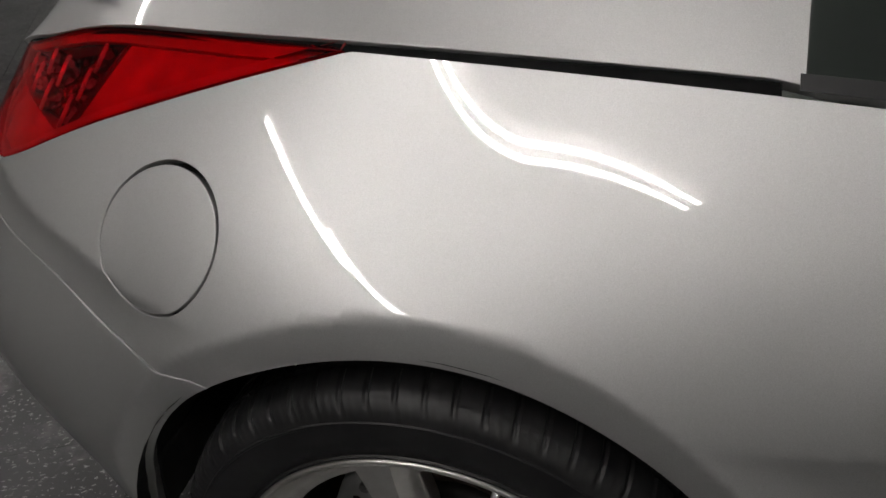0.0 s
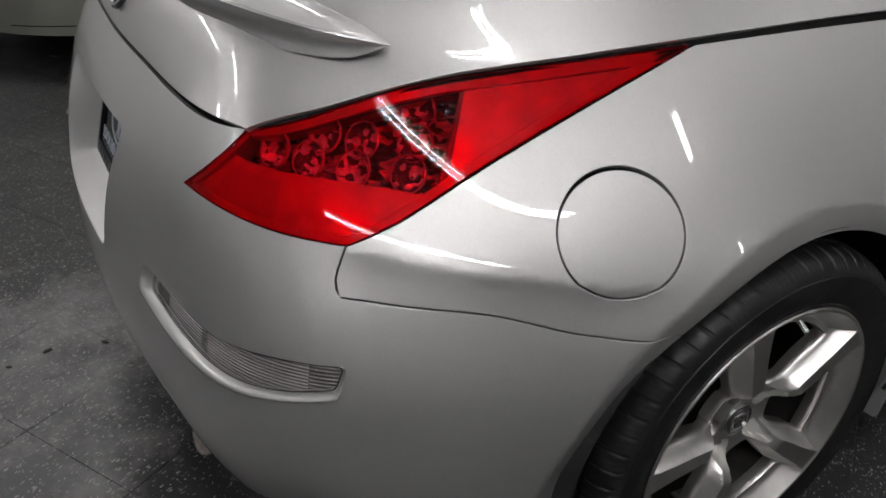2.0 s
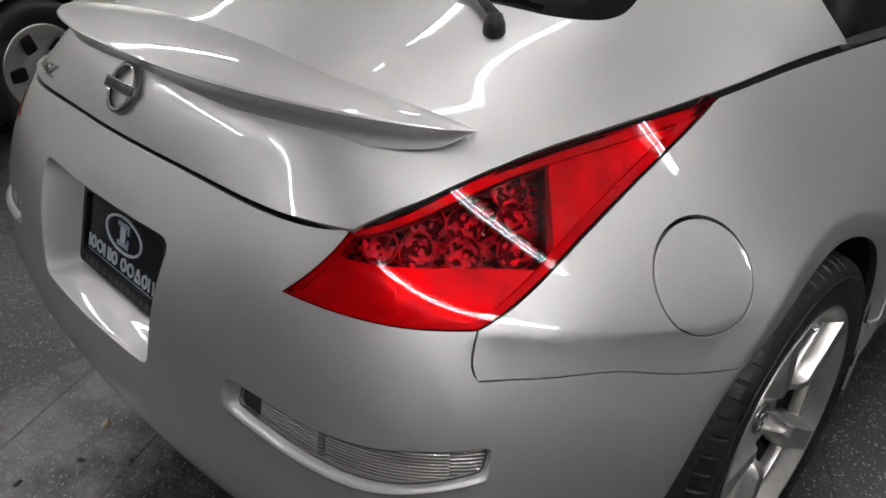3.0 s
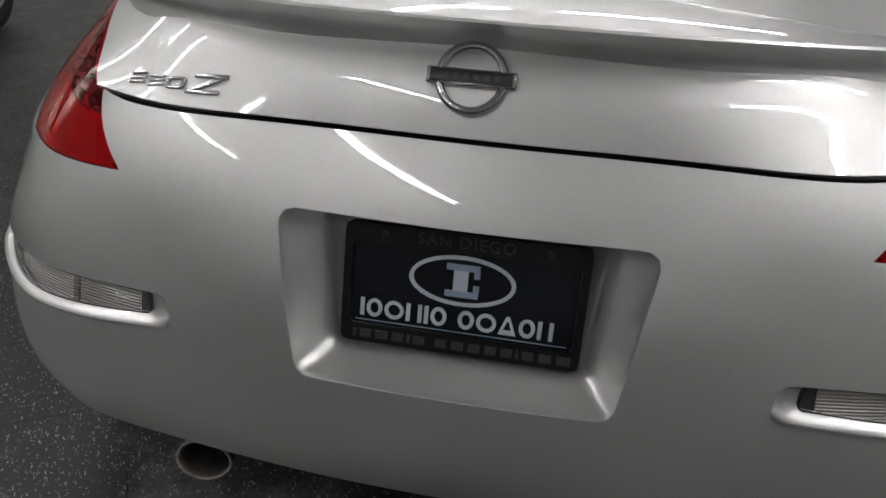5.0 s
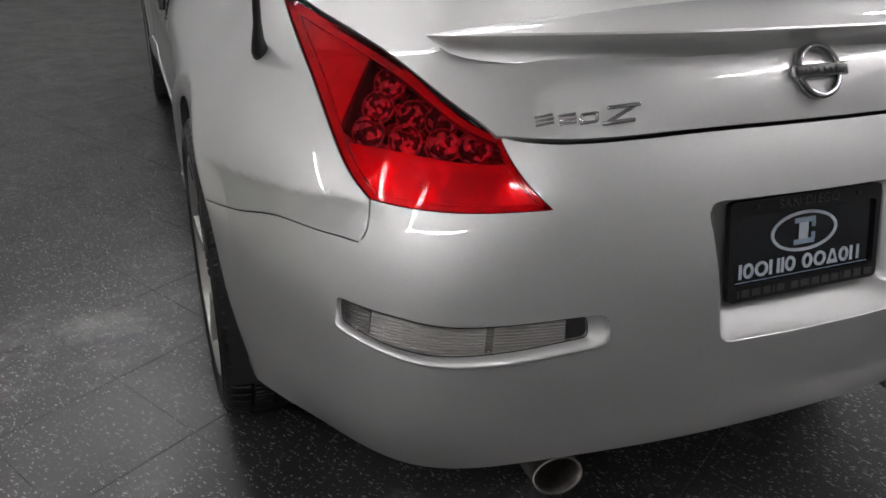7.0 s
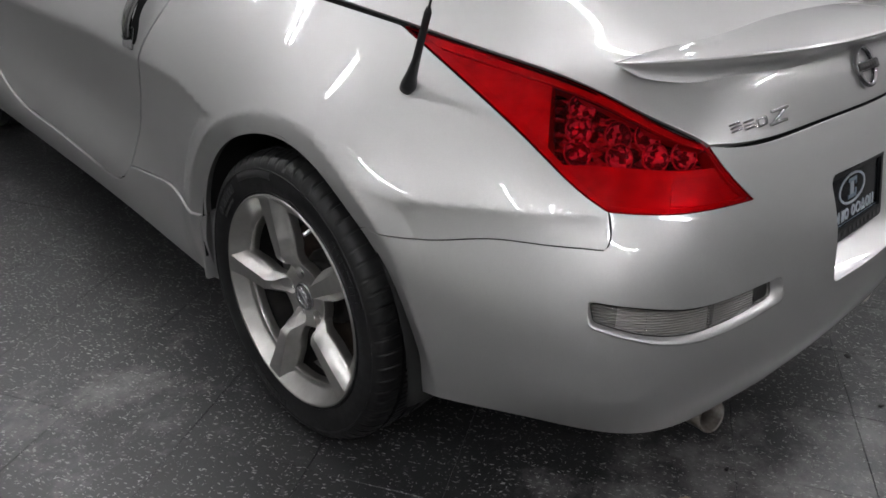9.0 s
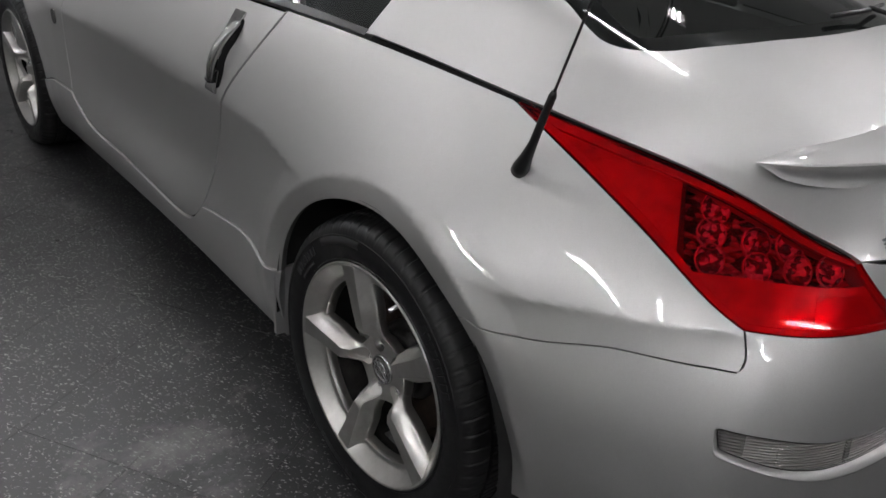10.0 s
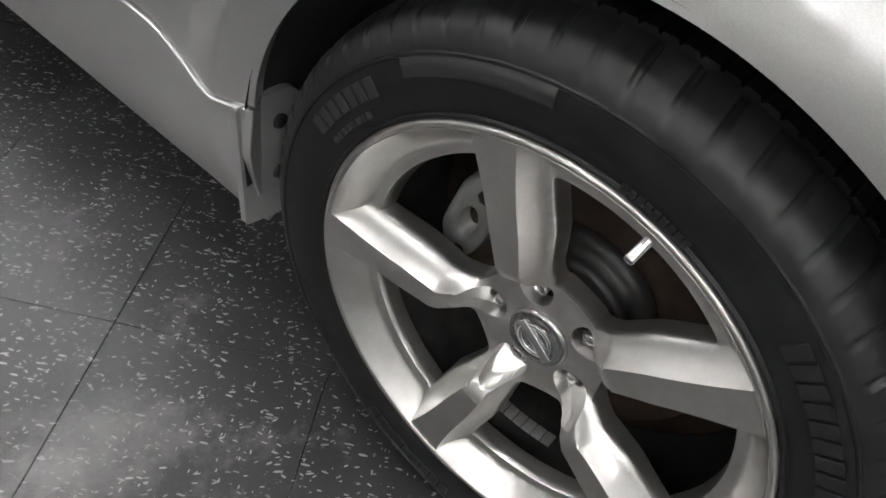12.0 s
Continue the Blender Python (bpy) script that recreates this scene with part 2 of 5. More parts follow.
        l.new(di.outputs["Value"], mr_.inputs["Value"])
        ad_ = n.new("ShaderNodeMath")
        l.new(mr_.outputs["Result"], ad_.inputs[0])
        l.new((sheen_spots or film).outputs[0], ad_.inputs[1])
        sheen_spots = ad_
    # one mask for the dust film and the painted gloss
    dusty = ramp(n, l, sheen_spots.outputs[0], [(0.58, (0, 0, 0)), (0.92, (0.80, 0.80, 0.80))])
    mixd = n.new("ShaderNodeMix")
    mixd.data_type = "RGBA"
    l.new(dusty.outputs["Color"], mixd.inputs[0])
    l.new(mixc.outputs[2], mixd.inputs[6])
    mixd.inputs[7].default_value = (0.30, 0.285, 0.285, 1)
    info = n.new("ShaderNodeObjectInfo")
    hv = n.new("ShaderNodeHueSaturation")
    mr = n.new("ShaderNodeMapRange")
    mr.inputs["To Min"].default_value = 0.95
    mr.inputs["To Max"].default_value = 1.05
    l.new(info.outputs["Random"], mr.inputs["Value"])
    l.new(mr.outputs["Result"], hv.inputs["Value"])
    l.new(mixd.outputs[2], hv.inputs["Color"])
    l.new(hv.outputs["Color"], b.inputs["Base Color"])
    sc = texnoise(n, l, 5.0, 8.0, 0.72)
    l.new(geo.outputs["Position"], sc.inputs["Vector"])
    l.new(ramp(n, l, sc.outputs["Fac"], [(0.3, (0.26, 0.26, 0.26)), (0.7, (0.44, 0.44, 0.44))]).outputs["Color"], b.inputs["Roughness"])
    fine = texnoise(n, l, 90.0, 5.0, 0.7)
    l.new(geo.outputs["Position"], fine.inputs["Vector"])
    bump(n, l, fine.outputs["Fac"], b.inputs["Normal"], 0.35, 0.002)
    return m


FLOOR = floor_tile_material()
GROUT = mat("tile_joint", (0.008, 0.008, 0.008), 0.8)[0]


def plain(name, c0, c1, scale, rough=0.8):
    m, n, l, b = mat(name, c0, rough)
    g = texnoise(n, l, scale, 6.0, 0.65)
    l.new(ramp(n, l, g.outputs["Fac"], [(0.3, c0), (0.7, c1)]).outputs["Color"], b.inputs["Base Color"])
    bump(n, l, g.outputs["Fac"], b.inputs["Normal"], 0.15, 0.003)
    return m


WALLPAINT = plain("painted_wall", (0.57, 0.57, 0.56), (0.63, 0.63, 0.62), 2.5)
CEILING = plain("painted_ceiling", (0.74, 0.74, 0.73), (0.80, 0.80, 0.79), 2.0)
HOUSING = mat("white_enamel", (0.75, 0.75, 0.73), 0.4)[0]
LEAF = plain("dry_leaf", (0.30, 0.24, 0.16), (0.42, 0.36, 0.26), 80.0)
CHIP = plain("dark_chip", (0.012, 0.011, 0.011), (0.03, 0.03, 0.03), 90.0)
TUBE = bpy.data.materials.new("lit_tube")
TUBE.use_nodes = True
n, l = TUBE.node_tree.nodes, TUBE.node_tree.links
n.clear()
em = n.new("ShaderNodeEmission")
em.inputs["Color"].default_value = (0.985, 0.985, 1.0, 1)
em.inputs["Strength"].default_value = TUBE_POWER
l.new(em.outputs[0], n.new("ShaderNodeOutputMaterial").inputs["Surface"])


# ---- mesh helpers ----
def part(name, bm, material, parent=None, label="", smooth=True):
    me = bpy.data.meshes.new(name)
    bm.normal_update()
    bm.to_mesh(me)
    bm.free()
    me.materials.append(material)
    if smooth:
        for p in me.polygons:
            p.use_smooth = True
    ob = new(name, me)
    ob.parent = parent
    if label:
        ob["label"] = label
    return ob


def grid_part(name, verts, faces, normals, material, parent=None, label=""):
    """A smooth part with its own shading normals."""
    me = bpy.data.meshes.new(name)
    me.from_pydata([tuple(v) for v in verts], [], faces)
    me.materials.append(material)
    for p in me.polygons:
        p.use_smooth = True
    if normals is not None:
        me.normals_split_custom_set_from_vertices([tuple(n) for n in normals])
    me.update()
    ob = new(name, me)
    ob.parent = parent
    if label:
        ob["label"] = label
    return ob


def empty(name, label, category, at=(0, 0, 0), group="", kind=""):
    e = new(name)
    e.location = at
    return tagged(e, label, category, group, kind)


# ---- smooth surfaces through sections ----
def cardinal(knots):
    """Natural cubic spline basis on the knots: a function from parameters to weights."""
    k = np.asarray(knots, float)
    n, h = len(k), np.diff(k)
    a = np.zeros((n, n))
    r = np.zeros((n, n))
    a[0, 0] = a[-1, -1] = 1
    for i in range(1, n - 1):
        a[i, i - 1], a[i, i], a[i, i + 1] = h[i - 1], 2 * (h[i - 1] + h[i]), h[i]
        r[i, i - 1] += 6 / h[i - 1]
        r[i, i] -= 6 / h[i - 1] + 6 / h[i]
        r[i, i + 1] += 6 / h[i]
    second = np.linalg.solve(a, r)
    eye = np.eye(n)

    def basis(t):
        t = np.atleast_1d(np.asarray(t, float))
        i = np.clip(np.searchsorted(k, t) - 1, 0, n - 2)
        d = h[i]
        p, q = (k[i + 1] - t) / d, (t - k[i]) / d
        return (p[:, None] * eye[i] + q[:, None] * eye[i + 1]
                + ((p**3 - p) * d * d / 6)[:, None] * second[i] + ((q**3 - q) * d * d / 6)[:, None] * second[i + 1])
    return basis


class Sheet:
    """A surface through a net of section points; net[i][j] at (us[i], vs[j])."""

    def __init__(self, us, vs, net, shape=None):
        self.us, self.vs, self.net = np.array(us, float), np.array(vs, float), np.array(net, float)
        self.bu, self.bv, self.shape = cardinal(us), cardinal(vs), shape

    def at(self, u, v):
        p = np.einsum("ki,kj,ijc->kc", self.bu(u), self.bv(v), self.net)
        return self.shape(p, np.atleast_1d(u), np.atleast_1d(v)) if self.shape else p

    def normal(self, u, v, e=1e-3):
        u, v = np.atleast_1d(u).astype(float), np.atleast_1d(v).astype(float)
        a = self.at(u + e, v) - self.at(u - e, v)
        b = self.at(u, v + e) - self.at(u, v - e)
        n = np.cross(a, b)
        return n / np.maximum(np.linalg.norm(n, axis=1, keepdims=True), 1e-12)

    def prepare(self, nu, nv):
        gu, gv = np.meshgrid(np.linspace(self.us[0], self.us[-1], nu), np.linspace(self.vs[0], self.vs[-1], nv), indexing="ij")
        self.gu, self.gv = gu.ravel(), gv.ravel()
        self.gp = self.at(self.gu, self.gv)

    def find(self, p, w=(1, 1, 1), box=None):
        """Parameters of the surface point nearest to p, axes weighed by w."""
        p, w = np.array(p, float), np.array(w, float)
        d = (((self.gp - p) * w) ** 2).sum(1)
        if box is not None:
            d = np.where((self.gu >= box[0]) & (self.gu <= box[1]), d, 1e9)
        k = d.argmin()
        uv = np.array([self.gu[k], self.gv[k]])
        for _ in range(6):
            e = 1e-3
            c = self.at(uv[0], uv[1])[0]
            j = np.stack([(self.at(uv[0] + e, uv[1])[0] - c) / e, (self.at(uv[0], uv[1] + e)[0] - c) / e], 1) * w[:, None]
            s = np.linalg.lstsq(j, (p - c) * w, rcond=None)[0]
            uv = uv + np.clip(s, -0.03, 0.03)
        return uv


def densify(poly, step):
    out = []
    for a, b in zip(poly, np.roll(poly, -1, axis=0)):
        n = max(1, int(np.ceil(np.linalg.norm(b - a) / step)))
        out += [a + (b - a) * k / n for k in range(n)]
    return np.array(out)


def smoothline(points, step=0.012):
    """An open smooth line through a few points."""
    pts = np.array(points, float)
    t = np.concatenate([[0], np.cumsum(np.linalg.norm(np.diff(pts, axis=0), axis=1))])
    n = max(2, int(t[-1] / step))
    return cardinal(t)(np.linspace(0, t[-1], n + 1)) @ pts if len(pts) > 2 else pts[:1] + np.linspace(0, 1, n + 1)[:, None] * (pts[1:] - pts[:1])


def rounded(poly, radius, steps=5):
    """A polygon with its corners rounded."""
    poly = np.array(poly, float)
    out = []
    n = len(poly)
    for i in range(n):
        p, a, b = poly[i], poly[i - 1], poly[(i + 1) % n]
        r = radius[i] if hasattr(radius, "__len__") else radius
        da, db = a - p, b - p
        la, lb = np.linalg.norm(da), np.linalg.norm(db)
        r = min(r, la * 0.49, lb * 0.49)
        s, e = p + da / la * r, p + db / lb * r
        for k in range(steps + 1):
            t = k / steps
            out.append((1 - t) ** 2 * s + 2 * t * (1 - t) * p + t * t * e)
    return np.array(out)


def area2(poly):
    x, y = poly[:, 0], poly[:, 1]
    return np.sum(x * np.roll(y, -1) - y * np.roll(x, -1))


def inset(poly, g):
    """Moves a closed line inwards (its left side, if it runs counter-clockwise) by g."""
    t = np.roll(poly, -1, axis=0) - np.roll(poly, 1, axis=0)
    t = t / np.maximum(np.linalg.norm(t, axis=1, keepdims=True), 1e-9)
    return poly + np.stack([-t[:, 1], t[:, 0]], 1) * g


def inside(pts, poly):
    x, y = pts[:, 0][:, None], pts[:, 1][:, None]
    a, b = poly, np.roll(poly, -1, axis=0)
    c = ((a[:, 1] > y) != (b[:, 1] > y)) & (x < (b[:, 0] - a[:, 0]) * (y - a[:, 1]) / (b[:, 1] - a[:, 1] + 1e-15) + a[:, 0])
    return c.sum(1) % 2 == 1


def linedist(pts, poly):
    a, b = poly, np.roll(poly, -1, axis=0)
    best = np.full(len(pts), 1e9)
    for p, q in zip(a, b):
        d = q - p
        t = np.clip(((pts - p) @ d) / max(d @ d, 1e-12), 0, 1)
        best = np.minimum(best, np.linalg.norm(pts - (p + t[:, None] * d), axis=1))
    return best


def trimmed(outer, holes=(), grid=0.014, lines=()):
    """Triangles over a flat outline with holes: points, faces and rings (index lists)."""
    from mathutils.geometry import delaunay_2d_cdt
    outer = outer if area2(outer) > 0 else outer[::-1]
    holes = [h if area2(h) < 0 else h[::-1] for h in holes]
    lo, hi = outer.min(0), outer.max(0)
    gx, gy = np.meshgrid(np.arange(lo[0] + grid / 2, hi[0], grid), np.arange(lo[1] + grid / 2, hi[1], grid))
    g = np.stack([gx.ravel(), gy.ravel()], 1)
    g = g[inside(g, outer)]
    for h in holes:
        g = g[~inside(g, h)]
    for ring in (outer, *holes):
        if len(g):
            g = g[linedist(g, ring) > grid * 0.45]
    for line in lines:
        for p, q in zip(line, line[1:]):
            d = q - p
            t = np.clip(((g - p) @ d) / max(d @ d, 1e-12), 0, 1)
            g = g[np.linalg.norm(g - (p + t[:, None] * d), axis=1) > grid * 0.4]
    pts, edges, rings = [], [], []
    for ring in (outer, *holes):
        s = len(pts)
        pts += [Vector(p) for p in ring]
        edges += [(s + k, s + (k + 1) % len(ring)) for k in range(len(ring))]
        rings.append(list(range(s, s + len(ring))))
    for line in lines:
        s = len(pts)
        pts += [Vector(p) for p in line]
        edges += [(s + k, s + k + 1) for k in range(len(line) - 1)]
    pts += [Vector(p) for p in g]
    v, _, f, orig, _, _ = delaunay_2d_cdt(pts, edges, [], 0, 1e-7)
    v = np.array([tuple(p) for p in v])
    back = {}
    for k, o in enumerate(orig):
        for i in o:
            back[i] = k
    f = np.array(f)
    mid = v[f].mean(1)
    keep = inside(mid, outer)
    for h in holes:
        keep &= ~inside(mid, h)
    return v, f[keep], [[back[i] for i in r] for r in rings]


def panel(name, sheet, outer, holes, material, parent, label="", gap=0.0026, grid=0.014, lift=0.0, depth=0.014, roll=0.0016, depths=None, flip=False, hole_gaps=None, lines=()):
    """A skin panel cut from a sheet along lines in its parameters, with rolled edges."""
    outer = outer if area2(outer) > 0 else outer[::-1]
    holes = [h if area2(h) < 0 else h[::-1] for h in holes]
    rings = [inset(outer, gap)] + [inset(h, hole_gaps[k] if hole_gaps else gap) for k, h in enumerate(holes)]
    uv, faces, ids = trimmed(rings[0], rings[1:], grid, lines)
    p, n = sheet.at(uv[:, 0], uv[:, 1]), sheet.normal(uv[:, 0], uv[:, 1])
    if flip:
        n = -n
    verts, norms, fs = list(p + n * lift), list(n), [tuple(f) for f in faces]
    for k, ring in enumerate(ids):
        d = depths[k] if depths else depth
        if d <= 0:
            continue
        q = np.array(verts)[ring]
        nn = n[ring]
        t = np.roll(q, -1, axis=0) - np.roll(q, 1, axis=0)
        out = np.cross(t, nn)
        out /= np.maximum(np.linalg.norm(out, axis=1, keepdims=True), 1e-9)
        if flip:
            out = -out
        s, m = len(verts), len(ring)
        mix = (out + nn) / np.sqrt(2)
        r1 = q + out * roll * 0.3 - nn * roll * 0.3
        r2 = q + out * roll * 0.6 - nn * roll * 1.2
        r3 = q + out * roll * 0.6 - nn * d
        for ringp, ringn in ((r1, mix), (r2, out), (r3, out)):
            verts += list(ringp)
            norms += list(ringn)
        rows = [ring, *[[s + j * m + i for i in range(m)] for j in range(3)]]
        for a, b in zip(rows, rows[1:]):
            for i in range(m):
                j = (i + 1) % m
                fs.append((a[i], b[i], b[j], a[j]))
    if flip:
        fs = [f[::-1] for f in fs]
    return grid_part(name, verts, fs, norms, material, parent, label)


def lathe(profile, steps, axis="x", closed=False):
    """A bmesh turned round an axis; profile of (radius, along)."""
    bm = bmesh.new()
    rows = []
    for k in range(steps):
        a = 2 * math.pi * k / steps
        c, s = math.cos(a), math.sin(a)
        rows.append([bm.verts.new((h, r * c, r * s) if axis == "x" else (r * c, h, r * s) if axis == "y" else (r * c, r * s, h)) for r, h in profile])
    n = len(profile)
    for k in range(steps):
        a, b = rows[k], rows[(k + 1) % steps]
        for i in range(n - 1 + (1 if closed else 0)):
            j = (i + 1) % n
            bm.faces.new((a[i], a[j], b[j], b[i]))
    bmesh.ops.recalc_face_normals(bm, faces=bm.faces)
    return bm


def box(size, at=(0, 0, 0), bevel=0.0, turn=None):
    bm = bmesh.new()
    bmesh.ops.create_cube(bm, size=1)
    bmesh.ops.scale(bm, vec=size, verts=bm.verts)
    if bevel:
        bmesh.ops.bevel(bm, geom=bm.edges[:], offset=bevel, segments=2, affect="EDGES", profile=0.5)
    m = Matrix.Translation(at) @ (turn or Matrix())
    bmesh.ops.transform(bm, matrix=m, verts=bm.verts)
    return bm


def tube(points, radius, seg=10, cap=True):
    """A bmesh round tube along points; radius a number or one a point."""
    bm = bmesh.new()
    pts = [Vector(p) for p in points]
    rows = []
    up = Vector((0.3, 0.2, 0.93)).normalized()
    for i, p in enumerate(pts):
        d = (pts[min(i + 1, len(pts) - 1)] - pts[max(i - 1, 0)]).normalized()
        x = d.cross(up).normalized()
        y = x.cross(d)
        r = radius[i] if hasattr(radius, "__len__") else radius
        rows.append([bm.verts.new(p + (x * math.cos(2 * math.pi * k / seg) + y * math.sin(2 * math.pi * k / seg)) * r) for k in range(seg)])
    for a, b in zip(rows, rows[1:]):
        for k in range(seg):
            bm.faces.new((a[k], a[(k + 1) % seg], b[(k + 1) % seg], b[k]))
    if cap:
        bm.faces.new(rows[0][::-1])
        bm.faces.new(rows[-1])
    bmesh.ops.recalc_face_normals(bm, faces=bm.faces)
    return bm


# ---- surfaces of the car: x to its right, y ahead, rear axle at y = 0 ----
AXLE, WHEELBASE, HUB = 0.0, 2.72, 0.333


def arch_radius(a):
    """Radius of a wheel arch by the angle from straight ahead over the top to the rear."""
    back = np.clip((a - 1.3) / 1.9, 0, 1)
    return 0.384 + 0.016 * back * back * (3 - 2 * back)


def soft(t, r):
    """Zero below nought, then straight, with a short round-over."""
    return (t + np.sqrt(t * t + r * r)) / 2


def crease_height(y):
    return np.interp(y, (-0.70, -0.50, -0.36, -0.25, 0.30, 0.45, 0.70, 1.30, 2.10, 2.40), (0.748, 0.722, 0.702, 0.70, 0.70, 0.732, 0.745, 0.730, 0.71, 0.70))


def flare(p, u, v):
    """Turns the skin inwards in a band round the wheel arches and below the line along the flank."""
    p = p.copy()
    side = np.clip((np.abs(p[:, 0]) - 0.6) / 0.12, 0, 1)
    y, z = p[:, 1].copy(), p[:, 2].copy()
    near_arch = np.zeros(len(p))
    for yc in (AXLE, WHEELBASE):
        dy, dz = y - yc, z - HUB
        a = np.arctan2(dz, dy)
        a = np.where(a < -1.5, a + 2 * np.pi, a)
        d = np.hypot(dy, dz) - arch_radius(np.clip(a, 0, 3.2))
        band = np.minimum(soft(0.046 - d, 0.0016), 0.075)
        fade = np.clip((z - 0.30) / 0.10, 0.35, 1)
        p[:, 0] -= np.sign(p[:, 0]) * side * 0.46 * band * fade
        near_arch = np.maximum(near_arch, np.clip((0.10 - d) / 0.05, 0, 1))
    h = soft(crease_height(y) - z, 0.0016)
    w = np.clip((y + 0.72) / 0.06, 0, 1) * np.clip((2.35 - y) / 0.2, 0, 1) * (1 - near_arch) * side
    ahead = np.clip((y - 0.36) / 0.16, 0, 1)
    push = (0.40 - 0.13 * ahead) * h * np.exp(-h / (0.055 + 0.085 * ahead)) * w
    turn = np.clip((-0.40 - y) / 0.25, 0, 1)
    p[:, 0] -= np.sign(p[:, 0]) * push * (1 - 0.3 * turn)
    p[:, 1] += 0.7 * push * turn
    return p


# sections of the wall from the middle of the tail round the side to the nose, each from its lower edge up
WALL = [
    [(0, -0.862, 0.333), (0, -0.896, 0.420), (0, -0.899, 0.540), (0, -0.880, 0.660), (0, -0.845, 0.760), (0, -0.797, 0.848)],
    [(0.24, -0.854, 0.333), (0.24, -0.888, 0.420), (0.24, -0.887, 0.540), (0.24, -0.870, 0.660), (0.24, -0.835, 0.760), (0.24, -0.788, 0.846)],
    [(0.466, -0.828, 0.333), (0.463, -0.860, 0.420), (0.46, -0.859, 0.545), (0.455, -0.836, 0.660), (0.455, -0.807, 0.757), (0.445, -0.765, 0.841)],
    [(0.656, -0.768, 0.332), (0.670, -0.798, 0.420), (0.664, -0.796, 0.545), (0.643, -0.775, 0.660), (0.61, -0.737, 0.757), (0.550, -0.690, 0.858)],
    [(0.758, -0.622, 0.328), (0.785, -0.647, 0.420), (0.786, -0.656, 0.550), (0.767, -0.633, 0.660), (0.719, -0.600, 0.765), (0.596, -0.565, 0.903)],
    [(0.843, -0.448, 0.315), (0.866, -0.443, 0.425), (0.873, -0.435, 0.550), (0.851, -0.425, 0.660), (0.790, -0.418, 0.775), (0.655, -0.370, 0.937)],
    [(0.875, -0.240, 0.280), (0.9, -0.225, 0.420), (0.912, -0.220, 0.550), (0.913, -0.220, 0.665), (0.834, -0.215, 0.800), (0.702, -0.168, 0.959)],
    [(0.87, 0.050, 0.250), (0.9, 0.050, 0.420), (0.917, 0.050, 0.560), (0.921, 0.050, 0.680), (0.840, 0.050, 0.810), (0.716, 0.060, 0.970)],
    [(0.85, 0.380, 0.205), (0.886, 0.370, 0.330), (0.904, 0.360, 0.500), (0.897, 0.360, 0.650), (0.858, 0.360, 0.805), (0.746, 0.360, 0.984)],
    [(0.845, 0.800, 0.205), (0.872, 0.800, 0.330), (0.862, 0.800, 0.500), (0.874, 0.800, 0.650), (0.863, 0.800, 0.810), (0.762, 0.800, 0.980)],
    [(0.84, 1.450, 0.205), (0.866, 1.450, 0.330), (0.852, 1.450, 0.500), (0.864, 1.450, 0.650), (0.853, 1.450, 0.805), (0.765, 1.450, 0.965)],
    [(0.845, 2.120, 0.205), (0.882, 2.120, 0.330), (0.886, 2.120, 0.500), (0.884, 2.120, 0.650), (0.848, 2.120, 0.790), (0.76, 2.120, 0.935)],
    [(0.85, 2.720, 0.220), (0.888, 2.720, 0.350), (0.904, 2.720, 0.530), (0.898, 2.720, 0.660), (0.84, 2.720, 0.780), (0.72, 2.720, 0.875)],
    [(0.79, 3.150, 0.240), (0.82, 3.150, 0.360), (0.835, 3.150, 0.500), (0.825, 3.150, 0.600), (0.775, 3.120, 0.690), (0.66, 3.080, 0.760)],
    [(0.54, 3.400, 0.240), (0.56, 3.430, 0.360), (0.57, 3.450, 0.480), (0.56, 3.430, 0.560), (0.52, 3.390, 0.630), (0.45, 3.300, 0.680)],
    [(0, 3.490, 0.240), (0, 3.530, 0.360), (0, 3.550, 0.480), (0, 3.530, 0.560), (0, 3.480, 0.630), (0, 3.380, 0.680)],
]
half = np.array(WALL)
wall_net = np.concatenate([half[:0:-1] * (-1, 1, 1), half])
along = np.array([0, 0.2403, 0.461, 0.6615, 0.84, 1.073, 1.2915, 1.5618, 1.8778, 2.3188, 2.9689, 3.6392, 4.2402, 4.6767, 5.0775, 5.6562])
wall_u = np.concatenate([-along[:0:-1], along])
wall_v = [0, 0.125, 0.27, 0.39, 0.50, 0.61]
wall = Sheet(wall_u, wall_v, wall_net, flare)
wall.prepare(700, 90)
VTOP = wall_v[-1]

